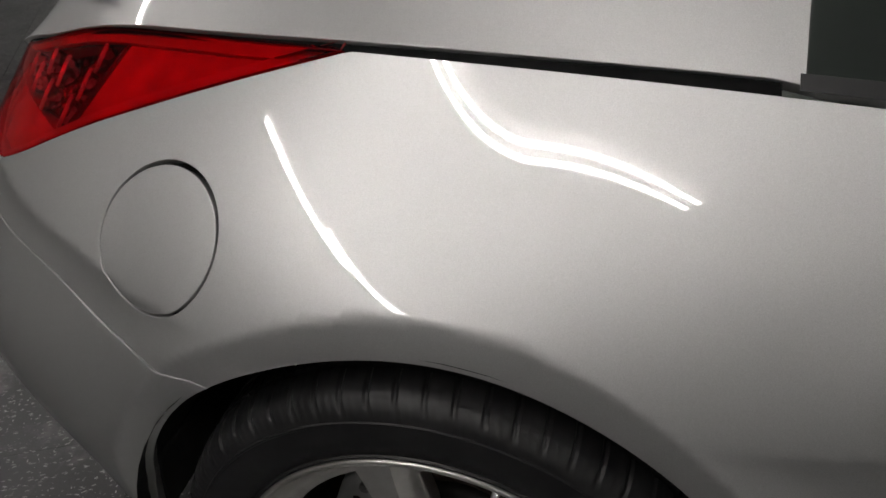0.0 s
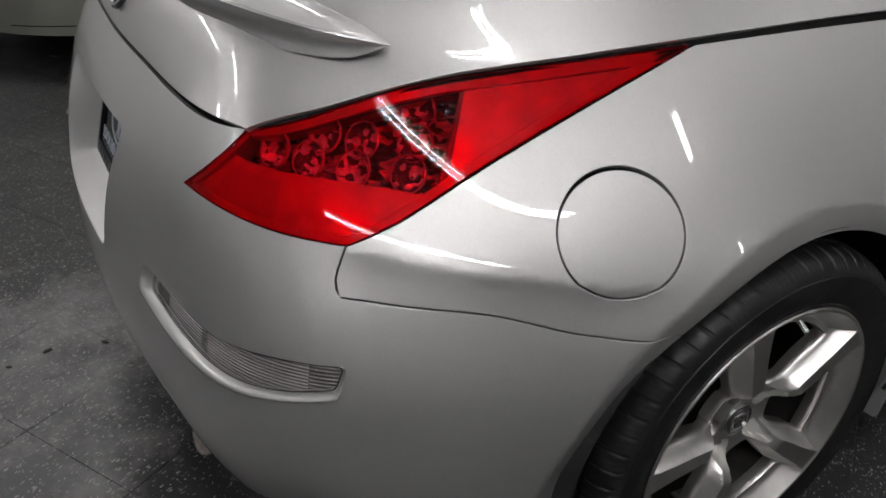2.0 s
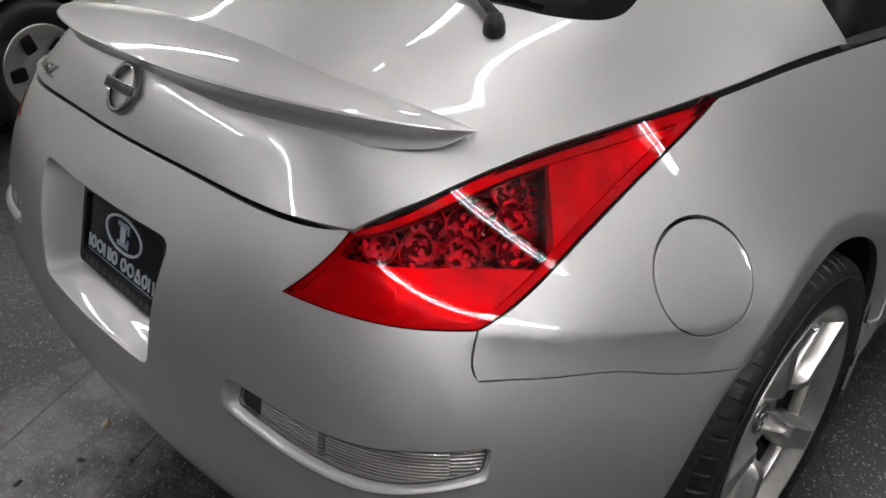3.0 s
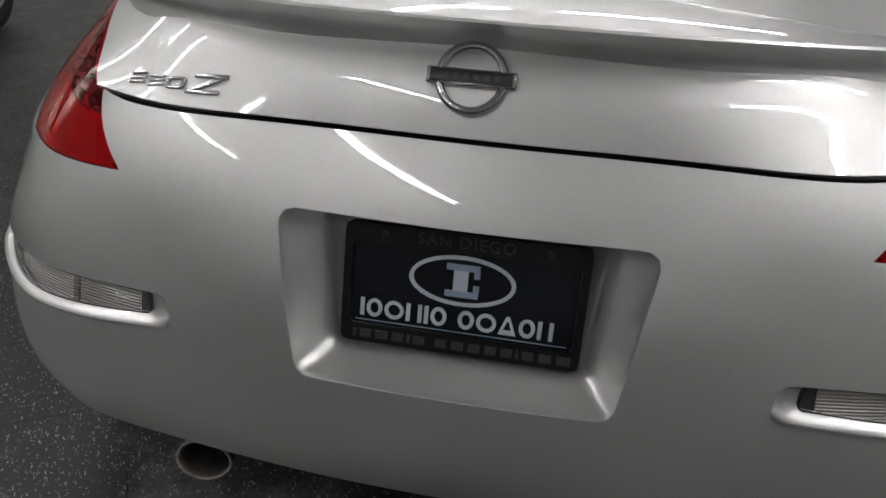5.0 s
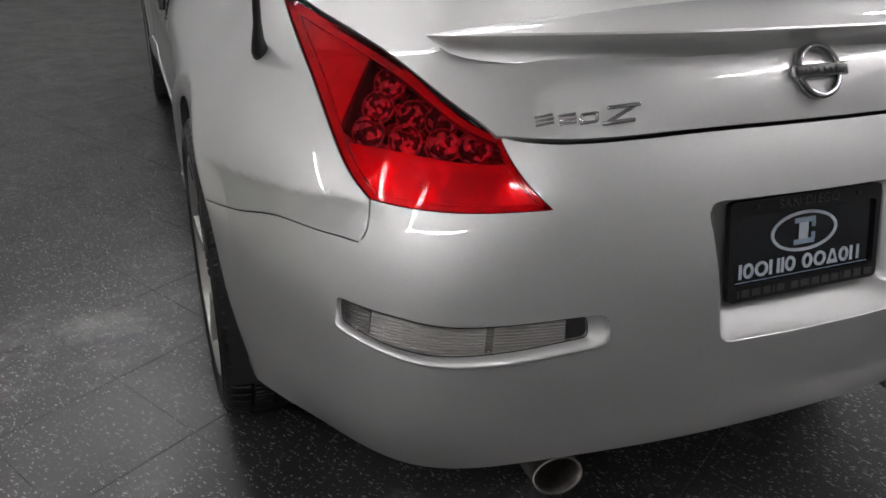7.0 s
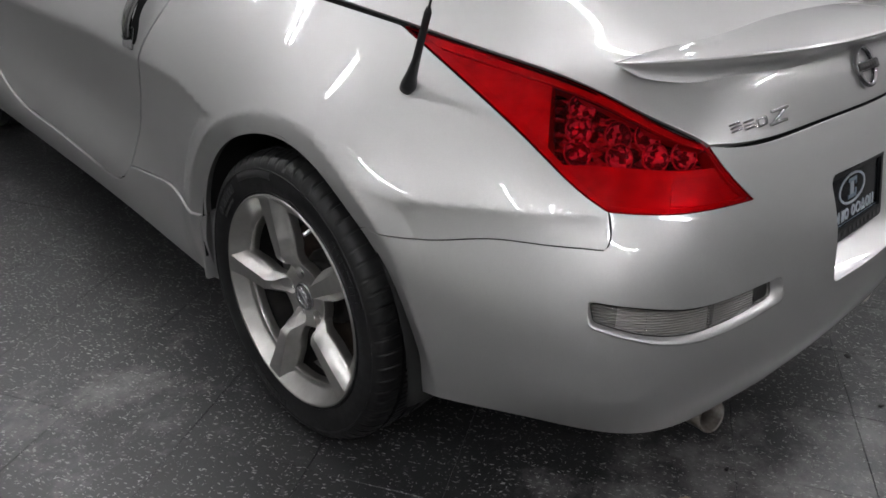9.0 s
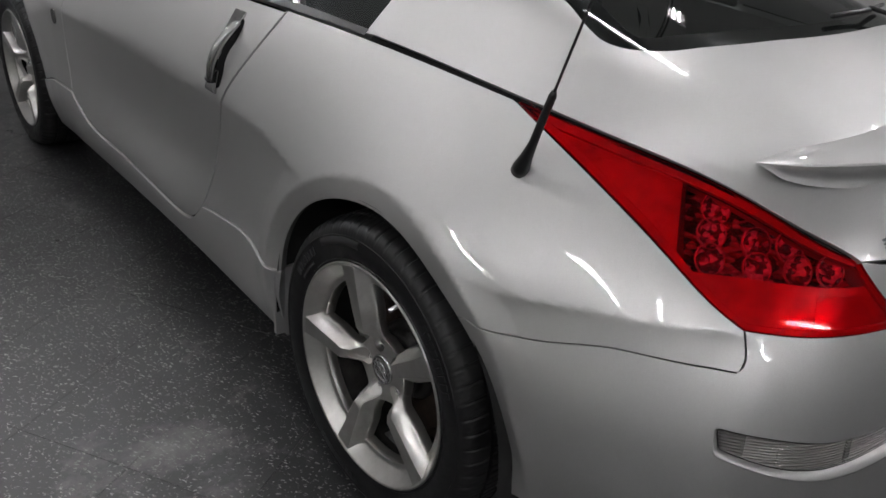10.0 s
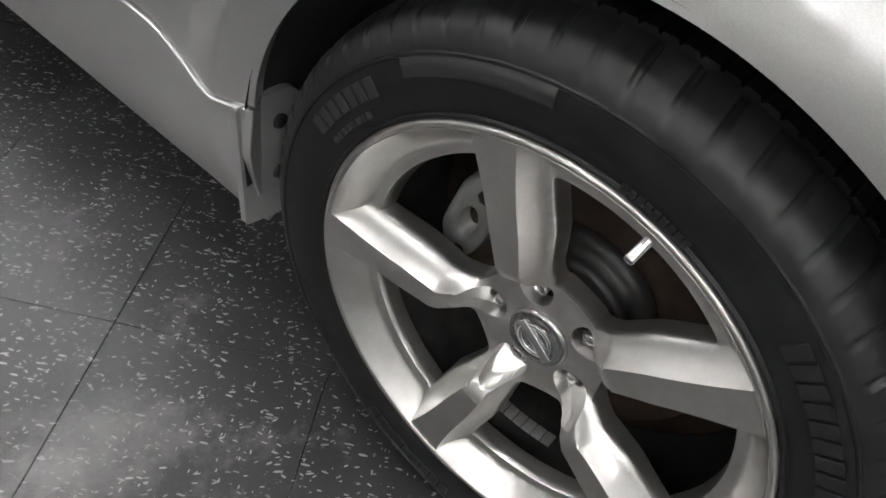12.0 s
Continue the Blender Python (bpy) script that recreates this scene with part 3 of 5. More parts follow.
# sections of the upper body from the tail shut line up over hatch and roof to the windscreen, each from its middle to the belt
TOP = [
    [(0, -0.795, 0.8505), (0.24, -0.786, 0.8490), (0.42, -0.766, 0.8440), (0.527, -0.732, 0.8492)],
    [(0, -0.777, 0.895), (0.23, -0.767, 0.893), (0.42, -0.735, 0.886), (0.543, -0.701, 0.863)],
    [(0, -0.748, 0.940), (0.23, -0.738, 0.937), (0.43, -0.698, 0.925), (0.568, -0.640, 0.880)],
    [(0, -0.700, 0.972), (0.23, -0.690, 0.969), (0.44, -0.643, 0.954), (0.599, -0.560, 0.905)],
    [(0, -0.570, 1.012), (0.25, -0.560, 1.007), (0.47, -0.510, 0.985), (0.656, -0.368, 0.938)],
    [(0, -0.380, 1.070), (0.27, -0.370, 1.063), (0.51, -0.330, 1.033), (0.702, -0.168, 0.960)],
    [(0, -0.080, 1.155), (0.28, -0.070, 1.147), (0.54, -0.040, 1.102), (0.716, 0.060, 0.971)],
    [(0, 0.360, 1.255), (0.28, 0.360, 1.245), (0.55, 0.360, 1.170), (0.746, 0.360, 0.985)],
    [(0, 0.850, 1.305), (0.28, 0.850, 1.295), (0.54, 0.830, 1.210), (0.762, 0.800, 0.981)],
    [(0, 1.300, 1.290), (0.28, 1.300, 1.280), (0.54, 1.300, 1.195), (0.765, 1.300, 0.969)],
    [(0, 2.060, 0.985), (0.30, 2.020, 0.982), (0.56, 1.960, 0.962), (0.761, 1.900, 0.947)],
]
tn = np.array(TOP)
top_net = np.concatenate([tn[:, :0:-1] * (-1, 1, 1), tn], axis=1).transpose(1, 0, 2)
top_s = [-0.72, -0.52, -0.26, 0, 0.26, 0.52, 0.72]
top_w = np.concatenate([[0], np.cumsum(np.linalg.norm(np.diff(tn[:, 1], axis=0), axis=1))])
top = Sheet(top_s, top_w, top_net)
top.prepare(160, 300)


# ---- lines on the skin ----
def on_side(y, z):
    return wall.find((0.87, y, z), (0.02, 1, 1), (0.75, 4.2))


def on_tail(x, z):
    return wall.find((x, -0.8, z), (1, 0.02, 1), (-1.05, 1.05))


def near(x, y, z):
    return wall.find((x, y, z))


def mirror(line):
    return line * (-1, 1)


D, C, B, TIP = near(0.527, -0.735, 0.84), near(0.468, -0.80, 0.760), near(0.693, -0.668, 0.752), near(0.702, -0.165, 0.955)
D[1] = VTOP
E_, F = near(0.708, -0.683, 0.690), on_side(-0.272, 0.632)
u_of = lambda y: on_side(y, 0.6)[0]

light_low = smoothline([C, near(0.56, -0.768, 0.753), near(0.64, -0.715, 0.748), B])
light_side = smoothline([B, B + (TIP - B) * 0.2 + (0.002, 0.015), B + (TIP - B) * 0.5 + (0.004, 0.015), TIP])


def arch_line(yc, a0, a1, n=60):
    out = []
    for a in np.linspace(a0, a1, n):
        r = float(arch_radius(np.array(a)))
        out.append(on_side(yc + r * math.cos(a), HUB + r * math.sin(a)))
    return np.array(out)


aF = math.atan2(0.632 - HUB, -0.272)
seam_EF = smoothline([E_, near(0.77, -0.604, 0.688), near(0.81, -0.517, 0.677), near(0.843, -0.418, 0.646), F])
arch_rear = arch_line(AXLE, aF, 3.22)
arch_over = arch_line(AXLE, 0.19, aF)
F = arch_rear[0]
seam_EF[-1] = F
flap_top = arch_over[0]
door_low = on_side(0.862, 0.385)
door_rear = smoothline([door_low, on_side(0.80, 0.50), on_side(0.725, 0.63), on_side(0.66, 0.76), on_side(0.60, 0.86), np.array([u_of(0.545), VTOP])])
sill_seam = smoothline([flap_top, on_side(0.46, 0.408), on_side(0.53, 0.424), on_side(0.68, 0.414), door_low])

# rear bumper cover
right = [np.array([D]), smoothline([D, C]), light_low[1:], smoothline([B, E_ + (0, 0.004), E_ + (0.004, 0)])[1:], seam_EF[1:], arch_rear[1:]]
right = np.concatenate(right)
low_end = np.array([right[-1][0], 0.0])
outline = np.concatenate([right, [low_end], mirror(np.concatenate([right, [low_end]]))[::-1]])
bumper_line = densify(outline, 0.012)

plate_hole = rounded([on_tail(-0.236, 0.757), on_tail(0.236, 0.757), on_tail(0.203, 0.541), on_tail(-0.203, 0.541)], (0.03, 0.03, 0.02, 0.02), 8)
plate_hole = densify(plate_hole, 0.012)
lamp_uv = [(0.391, 0.291), (0.50, 0.274), (0.620, 0.266), (0.700, 0.275), (0.788, 0.292), (0.790, 0.338), (0.700, 0.337), (0.630, 0.331), (0.540, 0.333), (0.395, 0.340)]
lamp_hole = densify(rounded(lamp_uv, (0.014, 0.1, 0.1, 0.1, 0.008, 0.008, 0.1, 0.1, 0.1, 0.02), 4), 0.01)

# quarter panel, fuel lid
fuel_c = near(0.815, -0.342, 0.757)
ring = np.linspace(0, 2 * np.pi, 72, endpoint=False)


def fuel_line(r):
    c, n = wall.at(*fuel_c)[0], wall.normal(*fuel_c)[0]
    a = np.cross((0, 0, 1.0), n)
    a /= np.linalg.norm(a)
    b = np.cross(n, a)
    return np.array([wall.find(c + r * (math.cos(t) * a + math.sin(t) * b)) for t in ring])


fuel_ring = fuel_line(0.087)
belt = lambda u0, u1: np.array([(u, VTOP) for u in np.linspace(u0, u1, max(2, int(abs(u1 - u0) / 0.012)))])
quarter_line = np.concatenate([light_side, belt(TIP[0], door_rear[-1][0])[1:-1], door_rear[::-1], sill_seam[::-1][1:], arch_over[1:], seam_EF[::-1][1:],
                               smoothline([E_ + (0.004, 0), E_ + (0, 0.004), B])[1:-1]])

# side sill, door, front wing
front_arch = arch_line(WHEELBASE, 0.05, 3.0)
door_bot = smoothline([door_low, on_side(0.93, 0.325), on_side(1.10, 0.300), on_side(1.55, 0.322), on_side(1.90, 0.365), on_side(2.0, 0.42)])
door_front = smoothline([door_bot[-1], on_side(2.02, 0.6), on_side(1.98, 0.80), np.array([u_of(1.93), VTOP])])
fa = front_arch[-1]
sill_line = np.concatenate([sill_seam, door_bot[1:], [on_side(2.2, 0.42), fa], [(fa[0], 0.0)], belt(fa[0], flap_top[0]) * (1, 0)])
door_line = np.concatenate([door_bot, door_front[1:], belt(door_front[-1][0], door_rear[-1][0])[1:], door_rear[::-1][1:-1]])
nose_u = wall_u[-1]
wing_line = np.concatenate([door_front[::-1], [on_side(2.2, 0.42)], front_arch[::-1], [on_side(3.10, 0.42)], [np.array([u_of(3.10), VTOP])], belt(u_of(3.10), door_front[-1][0])[1:-1]])
nose_line = np.concatenate([[on_side(3.10, 0.42)], [(on_side(3.10, 0.42)[0], 0.0)], belt(on_side(3.1, 0.42)[0], nose_u)[1:] * (1, 0), belt(nose_u, u_of(3.10))])


def both(line):
    return ((line, 1), (mirror(line), -1))


# ---- wheels ----
def wheel_face(phase):
    """The cast face of the wheel: five broad spokes between a dished rim and a low hub, as a relief over the wheel's plane."""
    sector = 2 * math.pi / 5
    edge_out, edge_in = 0.2085, 0.080

    def spoke_half(r):
        return 0.0110 + 0.0045 * np.clip((r - 0.085) / 0.065, 0, 1) + 0.0065 * np.clip((r - 0.15) / 0.09, 0, 1) ** 2

    def bevel(r):
        return 0.0115 + 0.0075 * np.clip((r - 0.09) / 0.06, 0, 1) - 0.003 * np.clip((r - 0.16) / 0.08, 0, 1)

    def ease(t):
        t = np.clip(t, 0, 1)
        return t * t * (3 - 2 * t)

    def flat(r):
        return 0.0640 + 0.0445 * ease((r - 0.054) / 0.056) + 0.005 * np.clip((r - 0.12) / 0.125, 0, 1)

    def bowl(r):
        t = np.clip((r - edge_out) / (0.2455 - edge_out), -0.3, 1)
        return 0.072 + 0.0425 * np.sign(t) * np.abs(t) ** 1.15

    def spoke(r, d):
        s = np.maximum((d - spoke_half(r)) / bevel(r), 0)
        fall = 0.022 * ease((r - 0.056) / 0.05) + 0.004
        return flat(r) - fall * (1.5 * np.minimum(s, 1.5) - 0.5 * np.minimum(s, 1.5) ** 2)

    def blend(a, b, w):
        return (a + b + np.sqrt((a - b) ** 2 + w * w)) / 2

    def relief(y, z):
        r = np.hypot(y, z)
        a = np.arctan2(z, y) - phase
        a = (a + sector / 2) % sector - sector / 2
        d = np.abs(np.sin(a)) * r
        hub = 0.0650 - 0.016 * ease((r - 0.066) / 0.022) - 0.2 * np.maximum(r - 0.088, 0)
        h = np.where(r > 0.15, blend(spoke(r, d), bowl(r), 0.0012), blend(spoke(r, d), hub, 0.0025))
        # scooped pockets round the nuts
        along, across = r * np.cos(a), r * np.sin(a)
        wide = 0.0205 - 0.005 * np.clip((along - 0.06) / 0.035, 0, 1)
        q = np.hypot((along - 0.0665) / 0.0262, across / wide)
        m = ease((1 - q) / 0.14)
        floor_ = 0.0520 + 1.3 * np.maximum(along - 0.069, 0)
        return h * (1 - m) + np.minimum(h - 0.0015, floor_) * m

    rings, ridges = [], []
    for k in range(5):
        c = phase + sector * (k + 0.5)
        left, right = [], []
        for r in np.linspace(edge_in, edge_out, 16):
            w = max(sector / 2 - math.asin((float(spoke_half(r)) + float(bevel(r))) / r), 0.10)
            left.append((r * math.cos(c + w), r * math.sin(c + w)))
            right.append((r * math.cos(c - w), r * math.sin(c - w)))
        w = sector / 2 - math.asin((float(spoke_half(edge_out)) + float(bevel(edge_out))) / edge_out)
        arc = [(edge_out * math.cos(c + t), edge_out * math.sin(c + t)) for t in np.linspace(w, -w, 12)[1:-1]]
        poly = np.array(left + arc + right[::-1])
        turns = [0.003] * len(poly)
        for i in (0, len(poly) - 1):
            turns[i] = 0.018
        for i in (15, 26):
            turns[i] = 0.012
        poly = densify(rounded(poly, turns, 5), 0.0045)
        rings.append(poly)
        # ridges along both sides of the spoke's flat, mitres into the rim, and the edge of the pocket
        for side in (-1, 1):
            ridge, mitre = [], []
            for r in np.linspace(0.108, 0.2425, 30):
                w = math.asin(float(spoke_half(r)) / r) * side
                ridge.append((r * math.cos(phase + sector * k + w), r * math.sin(phase + sector * k + w)))
            for s in np.linspace(0.08, 0.95, 9):
                rr = np.linspace(edge_out, 0.2445, 200)
                gapline = np.abs(spoke(rr, spoke_half(rr) + s * bevel(rr)) - bowl(rr))
                r = float(rr[gapline.argmin()])
                w = math.asin((float(spoke_half(r)) + s * float(bevel(r))) / r) * side
                mitre.append((r * math.cos(phase + sector * k + w), r * math.sin(phase + sector * k + w)))
            ridges += [np.array(ridge), np.array(mitre)]
        e = phase + sector * k
        loop = []
        for t in np.linspace(0, 2 * np.pi, 41):
            al = 0.0665 + 0.0262 * math.cos(t)
            ac = (0.0205 - 0.005 * min(max((al - 0.06) / 0.035, 0), 1)) * math.sin(t)
            loop.append((al * math.cos(e) - ac * math.sin(e), al * math.sin(e) + ac * math.cos(e)))
        ridges.append(np.array(loop[:-1]))
    lugs = []
    for k in range(5):
        a = phase + sector * k
        c = np.array((0.056 * math.cos(a), 0.056 * math.sin(a)))
        lugs.append(np.array([c + 0.0152 * np.array((math.cos(t), math.sin(t))) for t in np.linspace(0, 2 * np.pi, 20, endpoint=False)]))
    outer = np.array([(0.2455 * math.cos(t), 0.2455 * math.sin(t)) for t in np.linspace(0, 2 * np.pi, 180, endpoint=False)])
    pts, faces, ids = trimmed(outer, rings + lugs, 0.0034, ridges)
    h = relief(pts[:, 0], pts[:, 1])
    verts = [(a, b, c) for a, b, c in zip(h, pts[:, 0], pts[:, 1])]
    fs = [tuple(f) for f in faces]
    for k, ids_k in enumerate(ids):
        s, m = len(verts), len(ids_k)
        drops = ((0.004, 0.0016), (0.010, 0.0022), (0.024, 0.0024)) if 0 < k <= 5 else ((0.001, 0.0003), (0.016, 0.0006)) if k > 5 else ((0.004, 0.003), (0.012, 0.004))
        src = np.array(verts)[ids_k]
        t = np.roll(src, -1, axis=0) - np.roll(src, 1, axis=0)
        out = np.stack([t[:, 2], -t[:, 1]], 1)
        out /= np.maximum(np.linalg.norm(out, axis=1, keepdims=True), 1e-9)
        rows = [ids_k]
        for dh, dr in drops:
            rows.append(list(range(len(verts), len(verts) + m)))
            verts += [(p[0] - dh, p[1] + o[0] * dr, p[2] + o[1] * dr) for p, o in zip(src, out)]
        for a, b in zip(rows, rows[1:]):
            for i in range(m):
                j = (i + 1) % m
                fs.append((a[i], b[i], b[j], a[j]))
    return verts, fs


def tyre_mesh(blocks=66):
    """A tyre with a square shoulder, cut into blocks, ribs between round grooves, and a flat where it stands."""
    prof = [(0.244, 0.100), (0.251, 0.110), (0.2555, 0.1150), (0.258, 0.1155), (0.2600, 0.1130), (0.268, 0.1165), (0.280, 0.1195), (0.292, 0.1208), (0.303, 0.1203), (0.3085, 0.1200), (0.3095, 0.1212), (0.3120, 0.1210), (0.3130, 0.1190),
            (0.3205, 0.1165), (0.3280, 0.1120), (0.3350, 0.1050), (0.3400, 0.0950), (0.3435, 0.0810), (0.3452, 0.0690), (0.3380, 0.0680), (0.3380, 0.0610), (0.3460, 0.0600), (0.3470, 0.0250), (0.3395, 0.0240), (0.3395, 0.0150), (0.3470, 0.0140)]
    prof = prof + [(r, -x) for r, x in prof[::-1]]
    n, per = len(prof), 12
    steps = blocks * per
    verts, faces = [], []
    for k in range(steps):
        a = 2 * math.pi * k / steps
        for i, (r, x) in enumerate(prof):
            j = min(i, n - 1 - i)
            skew = a + (0.0045 * (j - 13) if 13 <= j <= 18 else 0)
            if 14 <= j <= 18 and k % per in (0, 1):
                r -= 0.0030
            elif 13 <= j <= 15 and k % per in (5, 9):
                r -= 0.0007
            elif 16 <= j <= 17 and k % per == 6:
                r -= 0.0008
            if 21 <= j <= 22 and k % per in (0, 6):
                r -= 0.004
            verts.append((x, r * math.cos(skew), max(r * math.sin(skew), -HUB)))
    for k in range(steps):
        a, b = k * n, (k + 1) % steps * n
        faces += [(a + i, b + i, b + i + 1, a + i + 1) for i in range(n - 1)]
    return verts, faces


def hexnut(r, h):
    bm = bmesh.new()
    bmesh.ops.create_cone(bm, segments=6, radius1=r, radius2=r, depth=h, cap_ends=True)
    bmesh.ops.bevel(bm, geom=bm.edges[:], offset=0.0012, segments=1, affect="EDGES")
    bmesh.ops.transform(bm, matrix=Matrix.Rotation(math.pi / 2, 4, "Y"), verts=bm.verts)
    return bm


def shift(bm, x, y, z):
    bmesh.ops.translate(bm, verts=bm.verts, vec=(x, y, z))
    return bm


def sharpen(ob, degrees):
    ob.data.set_sharp_from_angle(angle=math.radians(degrees))
    return ob


FACES, TYRES = {}, {}


def caliper_mesh():
    """A cast bracket with a window, two lugs and a rounded back."""
    outline = rounded([(-0.030, -0.060), (0.012, -0.066), (0.024, -0.040), (0.026, 0.034), (0.010, 0.060), (-0.020, 0.056), (-0.030, 0.020)], (0.008, 0.01, 0.012, 0.014, 0.012, 0.01, 0.012), 4)
    outer = even(outline, 48)
    hole = even(np.array([(0.011 * math.cos(t) - 0.002, 0.021 * math.sin(t) + 0.002) for t in np.linspace(0, 2 * np.pi, 32, endpoint=False)]), 48)
    start = np.argmin([np.sum((np.roll(hole, -k, axis=0) - outer) ** 2) for k in range(48)])
    hole = np.roll(hole, -start, axis=0)
    bm = bmesh.new()
    rows = [[bm.verts.new((x, y, z)) for y, z in line] for line, x in ((outer, -0.045), (outer, 0.013), (outer * 0.94, 0.018), (hole * 1.12, 0.018), (hole, 0.014), (hole, -0.02))]
    for a, b in zip(rows, rows[1:]):
        for i in range(48):
            j = (i + 1) % 48
            bm.faces.new((a[i], a[j], b[j], b[i]))
    bm.faces.new(rows[-1])
    bmesh.ops.recalc_face_normals(bm, faces=bm.faces)
    return bm


def make_wheel(parent, m, phase=math.radians(35), marked=False):
    if phase not in FACES:
        FACES[phase] = wheel_face(phase)
        TYRES[phase] = tyre_mesh()
    verts, fs = FACES[phase]
    face = sharpen(grid_part("wheel", verts, fs, None, ALLOY, parent, "five-spoke silver alloy wheel"), 34)
    tyre = sharpen(grid_part("tyre", *TYRES[phase], None, TYRE, face, "black rubber low-profile tyre"), 28)
    barrel = part("rim_barrel", lathe([(0.240, 0.060), (0.230, 0.03), (0.226, -0.09), (0.240, -0.10)], 96), BARREL, face, "dark inner barrel of the wheel")
    part("rim_lip", lathe([(0.2430, 0.098), (0.2458, 0.1135), (0.2485, 0.1165), (0.2515, 0.1170), (0.2535, 0.1145), (0.2535, 0.106), (0.240, 0.060)], 128), ALLOY, face)
    cap = lathe([(0.0, 0.0715), (0.014, 0.0718), (0.0265, 0.0708), (0.0280, 0.0690), (0.0292, 0.0712), (0.0325, 0.0710), (0.0345, 0.067), (0.0345, 0.045)], 48)
    hub = part("hub_cap", cap, EMBLEM, face, "round satin metal wheel centre cap")
    emblem = lathe([(0.0150, 0.0715), (0.0155, 0.0738), (0.0200, 0.0738), (0.0205, 0.0715)], 40, closed=True)
    part("emblem", emblem, CHROME, hub)
    part("emblem", box((0.003, 0.050, 0.011), (0.0730, 0, 0), 0.0008, Matrix.Rotation(-0.65, 4, "X")), CHROME, hub)
    for k in range(5):
        a = phase + 2 * math.pi / 5 * k
        # near-black sleeve colours in the shade inside each nut hole
        seat = lathe([(0.0157, 0.0505), (0.0149, 0.0505), (0.0146, 0.034), (0.0, 0.034)], 24)
        part("lug_shade", shift(seat, 0, 0.056 * math.cos(a), 0.056 * math.sin(a)), LINER, face, "dark sleeve for the shade round a wheel nut")
        part("lug_nut", shift(hexnut(0.0080, 0.026), 0.0475, 0.056 * math.cos(a), 0.056 * math.sin(a)), CHROME, face)
    part("hub", lathe([(0.0, 0.026), (0.066, 0.026), (0.071, 0.024), (0.074, 0.018), (0.074, 0.010), (0.082, 0.006), (0.088, 0.004), (0.092, -0.004), (0.092, -0.02), (0.0, -0.02)], 48), BARREL, face, "black disc hat")
    disc = lathe([(0.092, -0.012), (0.094, -0.006), (0.100, -0.004), (0.158, -0.004), (0.160, -0.007), (0.160, -0.026), (0.158, -0.028), (0.092, -0.028)], 96)
    part("brake_disc", disc, RUST, face, "brown rust-tinted brake disc")
    shield = lathe([(0.160, -0.050), (0.212, -0.048), (0.216, -0.052), (0.100, -0.054)], 72)
    part("dust_shield", shield, RUST, face, "brown dusty shield behind the disc")
    cal = caliper_mesh()
    bmesh.ops.transform(cal, matrix=Matrix.Translation((0, 0.142 * math.cos(2.93), 0.142 * math.sin(2.93))) @ Matrix.Rotation(2.93, 4, "X"), verts=cal.verts)
    caliper = part("brake_caliper", cal, CALIPER, face, "grey cast brake caliper with a window")
    for t in (2.57, 3.29):
        part("bolt", shift(hexnut(0.009, 0.016), 0.018, 0.142 * math.cos(t), 0.142 * math.sin(t)), DARKMETAL, caliper)
    for k in range(6):
        t = WEIGHT_AT + 0.062 * k
        block = box((0.018, 0.0125, 0.004), (0, 0, 0), 0.0008)
        bmesh.ops.transform(block, matrix=Matrix.Translation((WEIGHT_IN, 0.2245 * math.cos(t), 0.2245 * math.sin(t))) @ Matrix.Rotation(t - math.pi / 2, 4, "X"), verts=block.verts)
        part("balance_weight", block, CALIPER, barrel, "small grey stick-on balance weight")
    va = math.radians(73.5)
    vy, vz = 0.213 * math.cos(va), 0.211 * math.sin(va)
    part("valve_stem", tube([(0.070, vy, vz), (0.082, vy * 0.98, vz * 0.98), (0.083, vy * 0.978, vz * 0.978), (0.100, vy * 0.938, vz * 0.938), (0.102, vy * 0.934, vz * 0.934)], [0.0062, 0.0062, 0.0046, 0.0050, 0.0040], 12), CHROME, face, "metal valve stem with a cap")
    if marked:
        for a0, cnt, r, hg, wd, gp in ((-65, 9, 0.292, 0.020, 0.0125, 0.0035), (43, 7, 0.291, 0.018, 0.0120, 0.0038), (47, 8, 0.270, 0.006, 0.006, 0.003), (-20, 9, 0.268, 0.006, 0.005, 0.002), (150, 9, 0.292, 0.020, 0.0125, 0.0035)):
            b = box((0.0022, wd, hg), (0.1220, 0, r), 0.0005)
            bar = part("sidewall_mark", b, SIDEWALL if a0 in (43, 47) else RELIEF, tyre, "plain raised bar on the tyre wall", smooth=False)
            bar.rotation_euler = (math.radians(a0), 0, 0)
            for k in range(1, cnt):
                ob = new("sidewall_mark", bar.data)
                ob.parent = tyre
                ob.rotation_euler = (math.radians(a0) + k * (wd + gp) / r, 0, 0)
        # added pale slab in place of the light reflected along the sidewall ledge
        patch = bmesh.new()
        rows = [[patch.verts.new((x, r * math.cos(a), r * math.sin(a))) for r, x in ((0.292, 0.1205), (0.293, 0.1232), (0.303, 0.1222), (0.3125, 0.1195), (0.3135, 0.1165))] for a in np.linspace(math.radians(96), math.radians(124), 16)]
        for a, b in zip(rows, rows[1:]):
            for i in range(4):
                patch.faces.new((a[i], a[i + 1], b[i + 1], b[i]))
        bmesh.ops.recalc_face_normals(patch, faces=patch.faces)
        part("sidewall_sheen", patch, SIDEWALL, tyre, "pale raised patch added for light on the tyre wall")
    face.matrix_basis = m
    return face


def on_hub(y, sg):
    return pose(sg * 0.776, y, HUB, 0, 0, 0 if sg > 0 else 180)

# ---- the silver coupe ----
car = empty("car", "silver sports coupe with red tail lamps on dark tiled floor", "car")


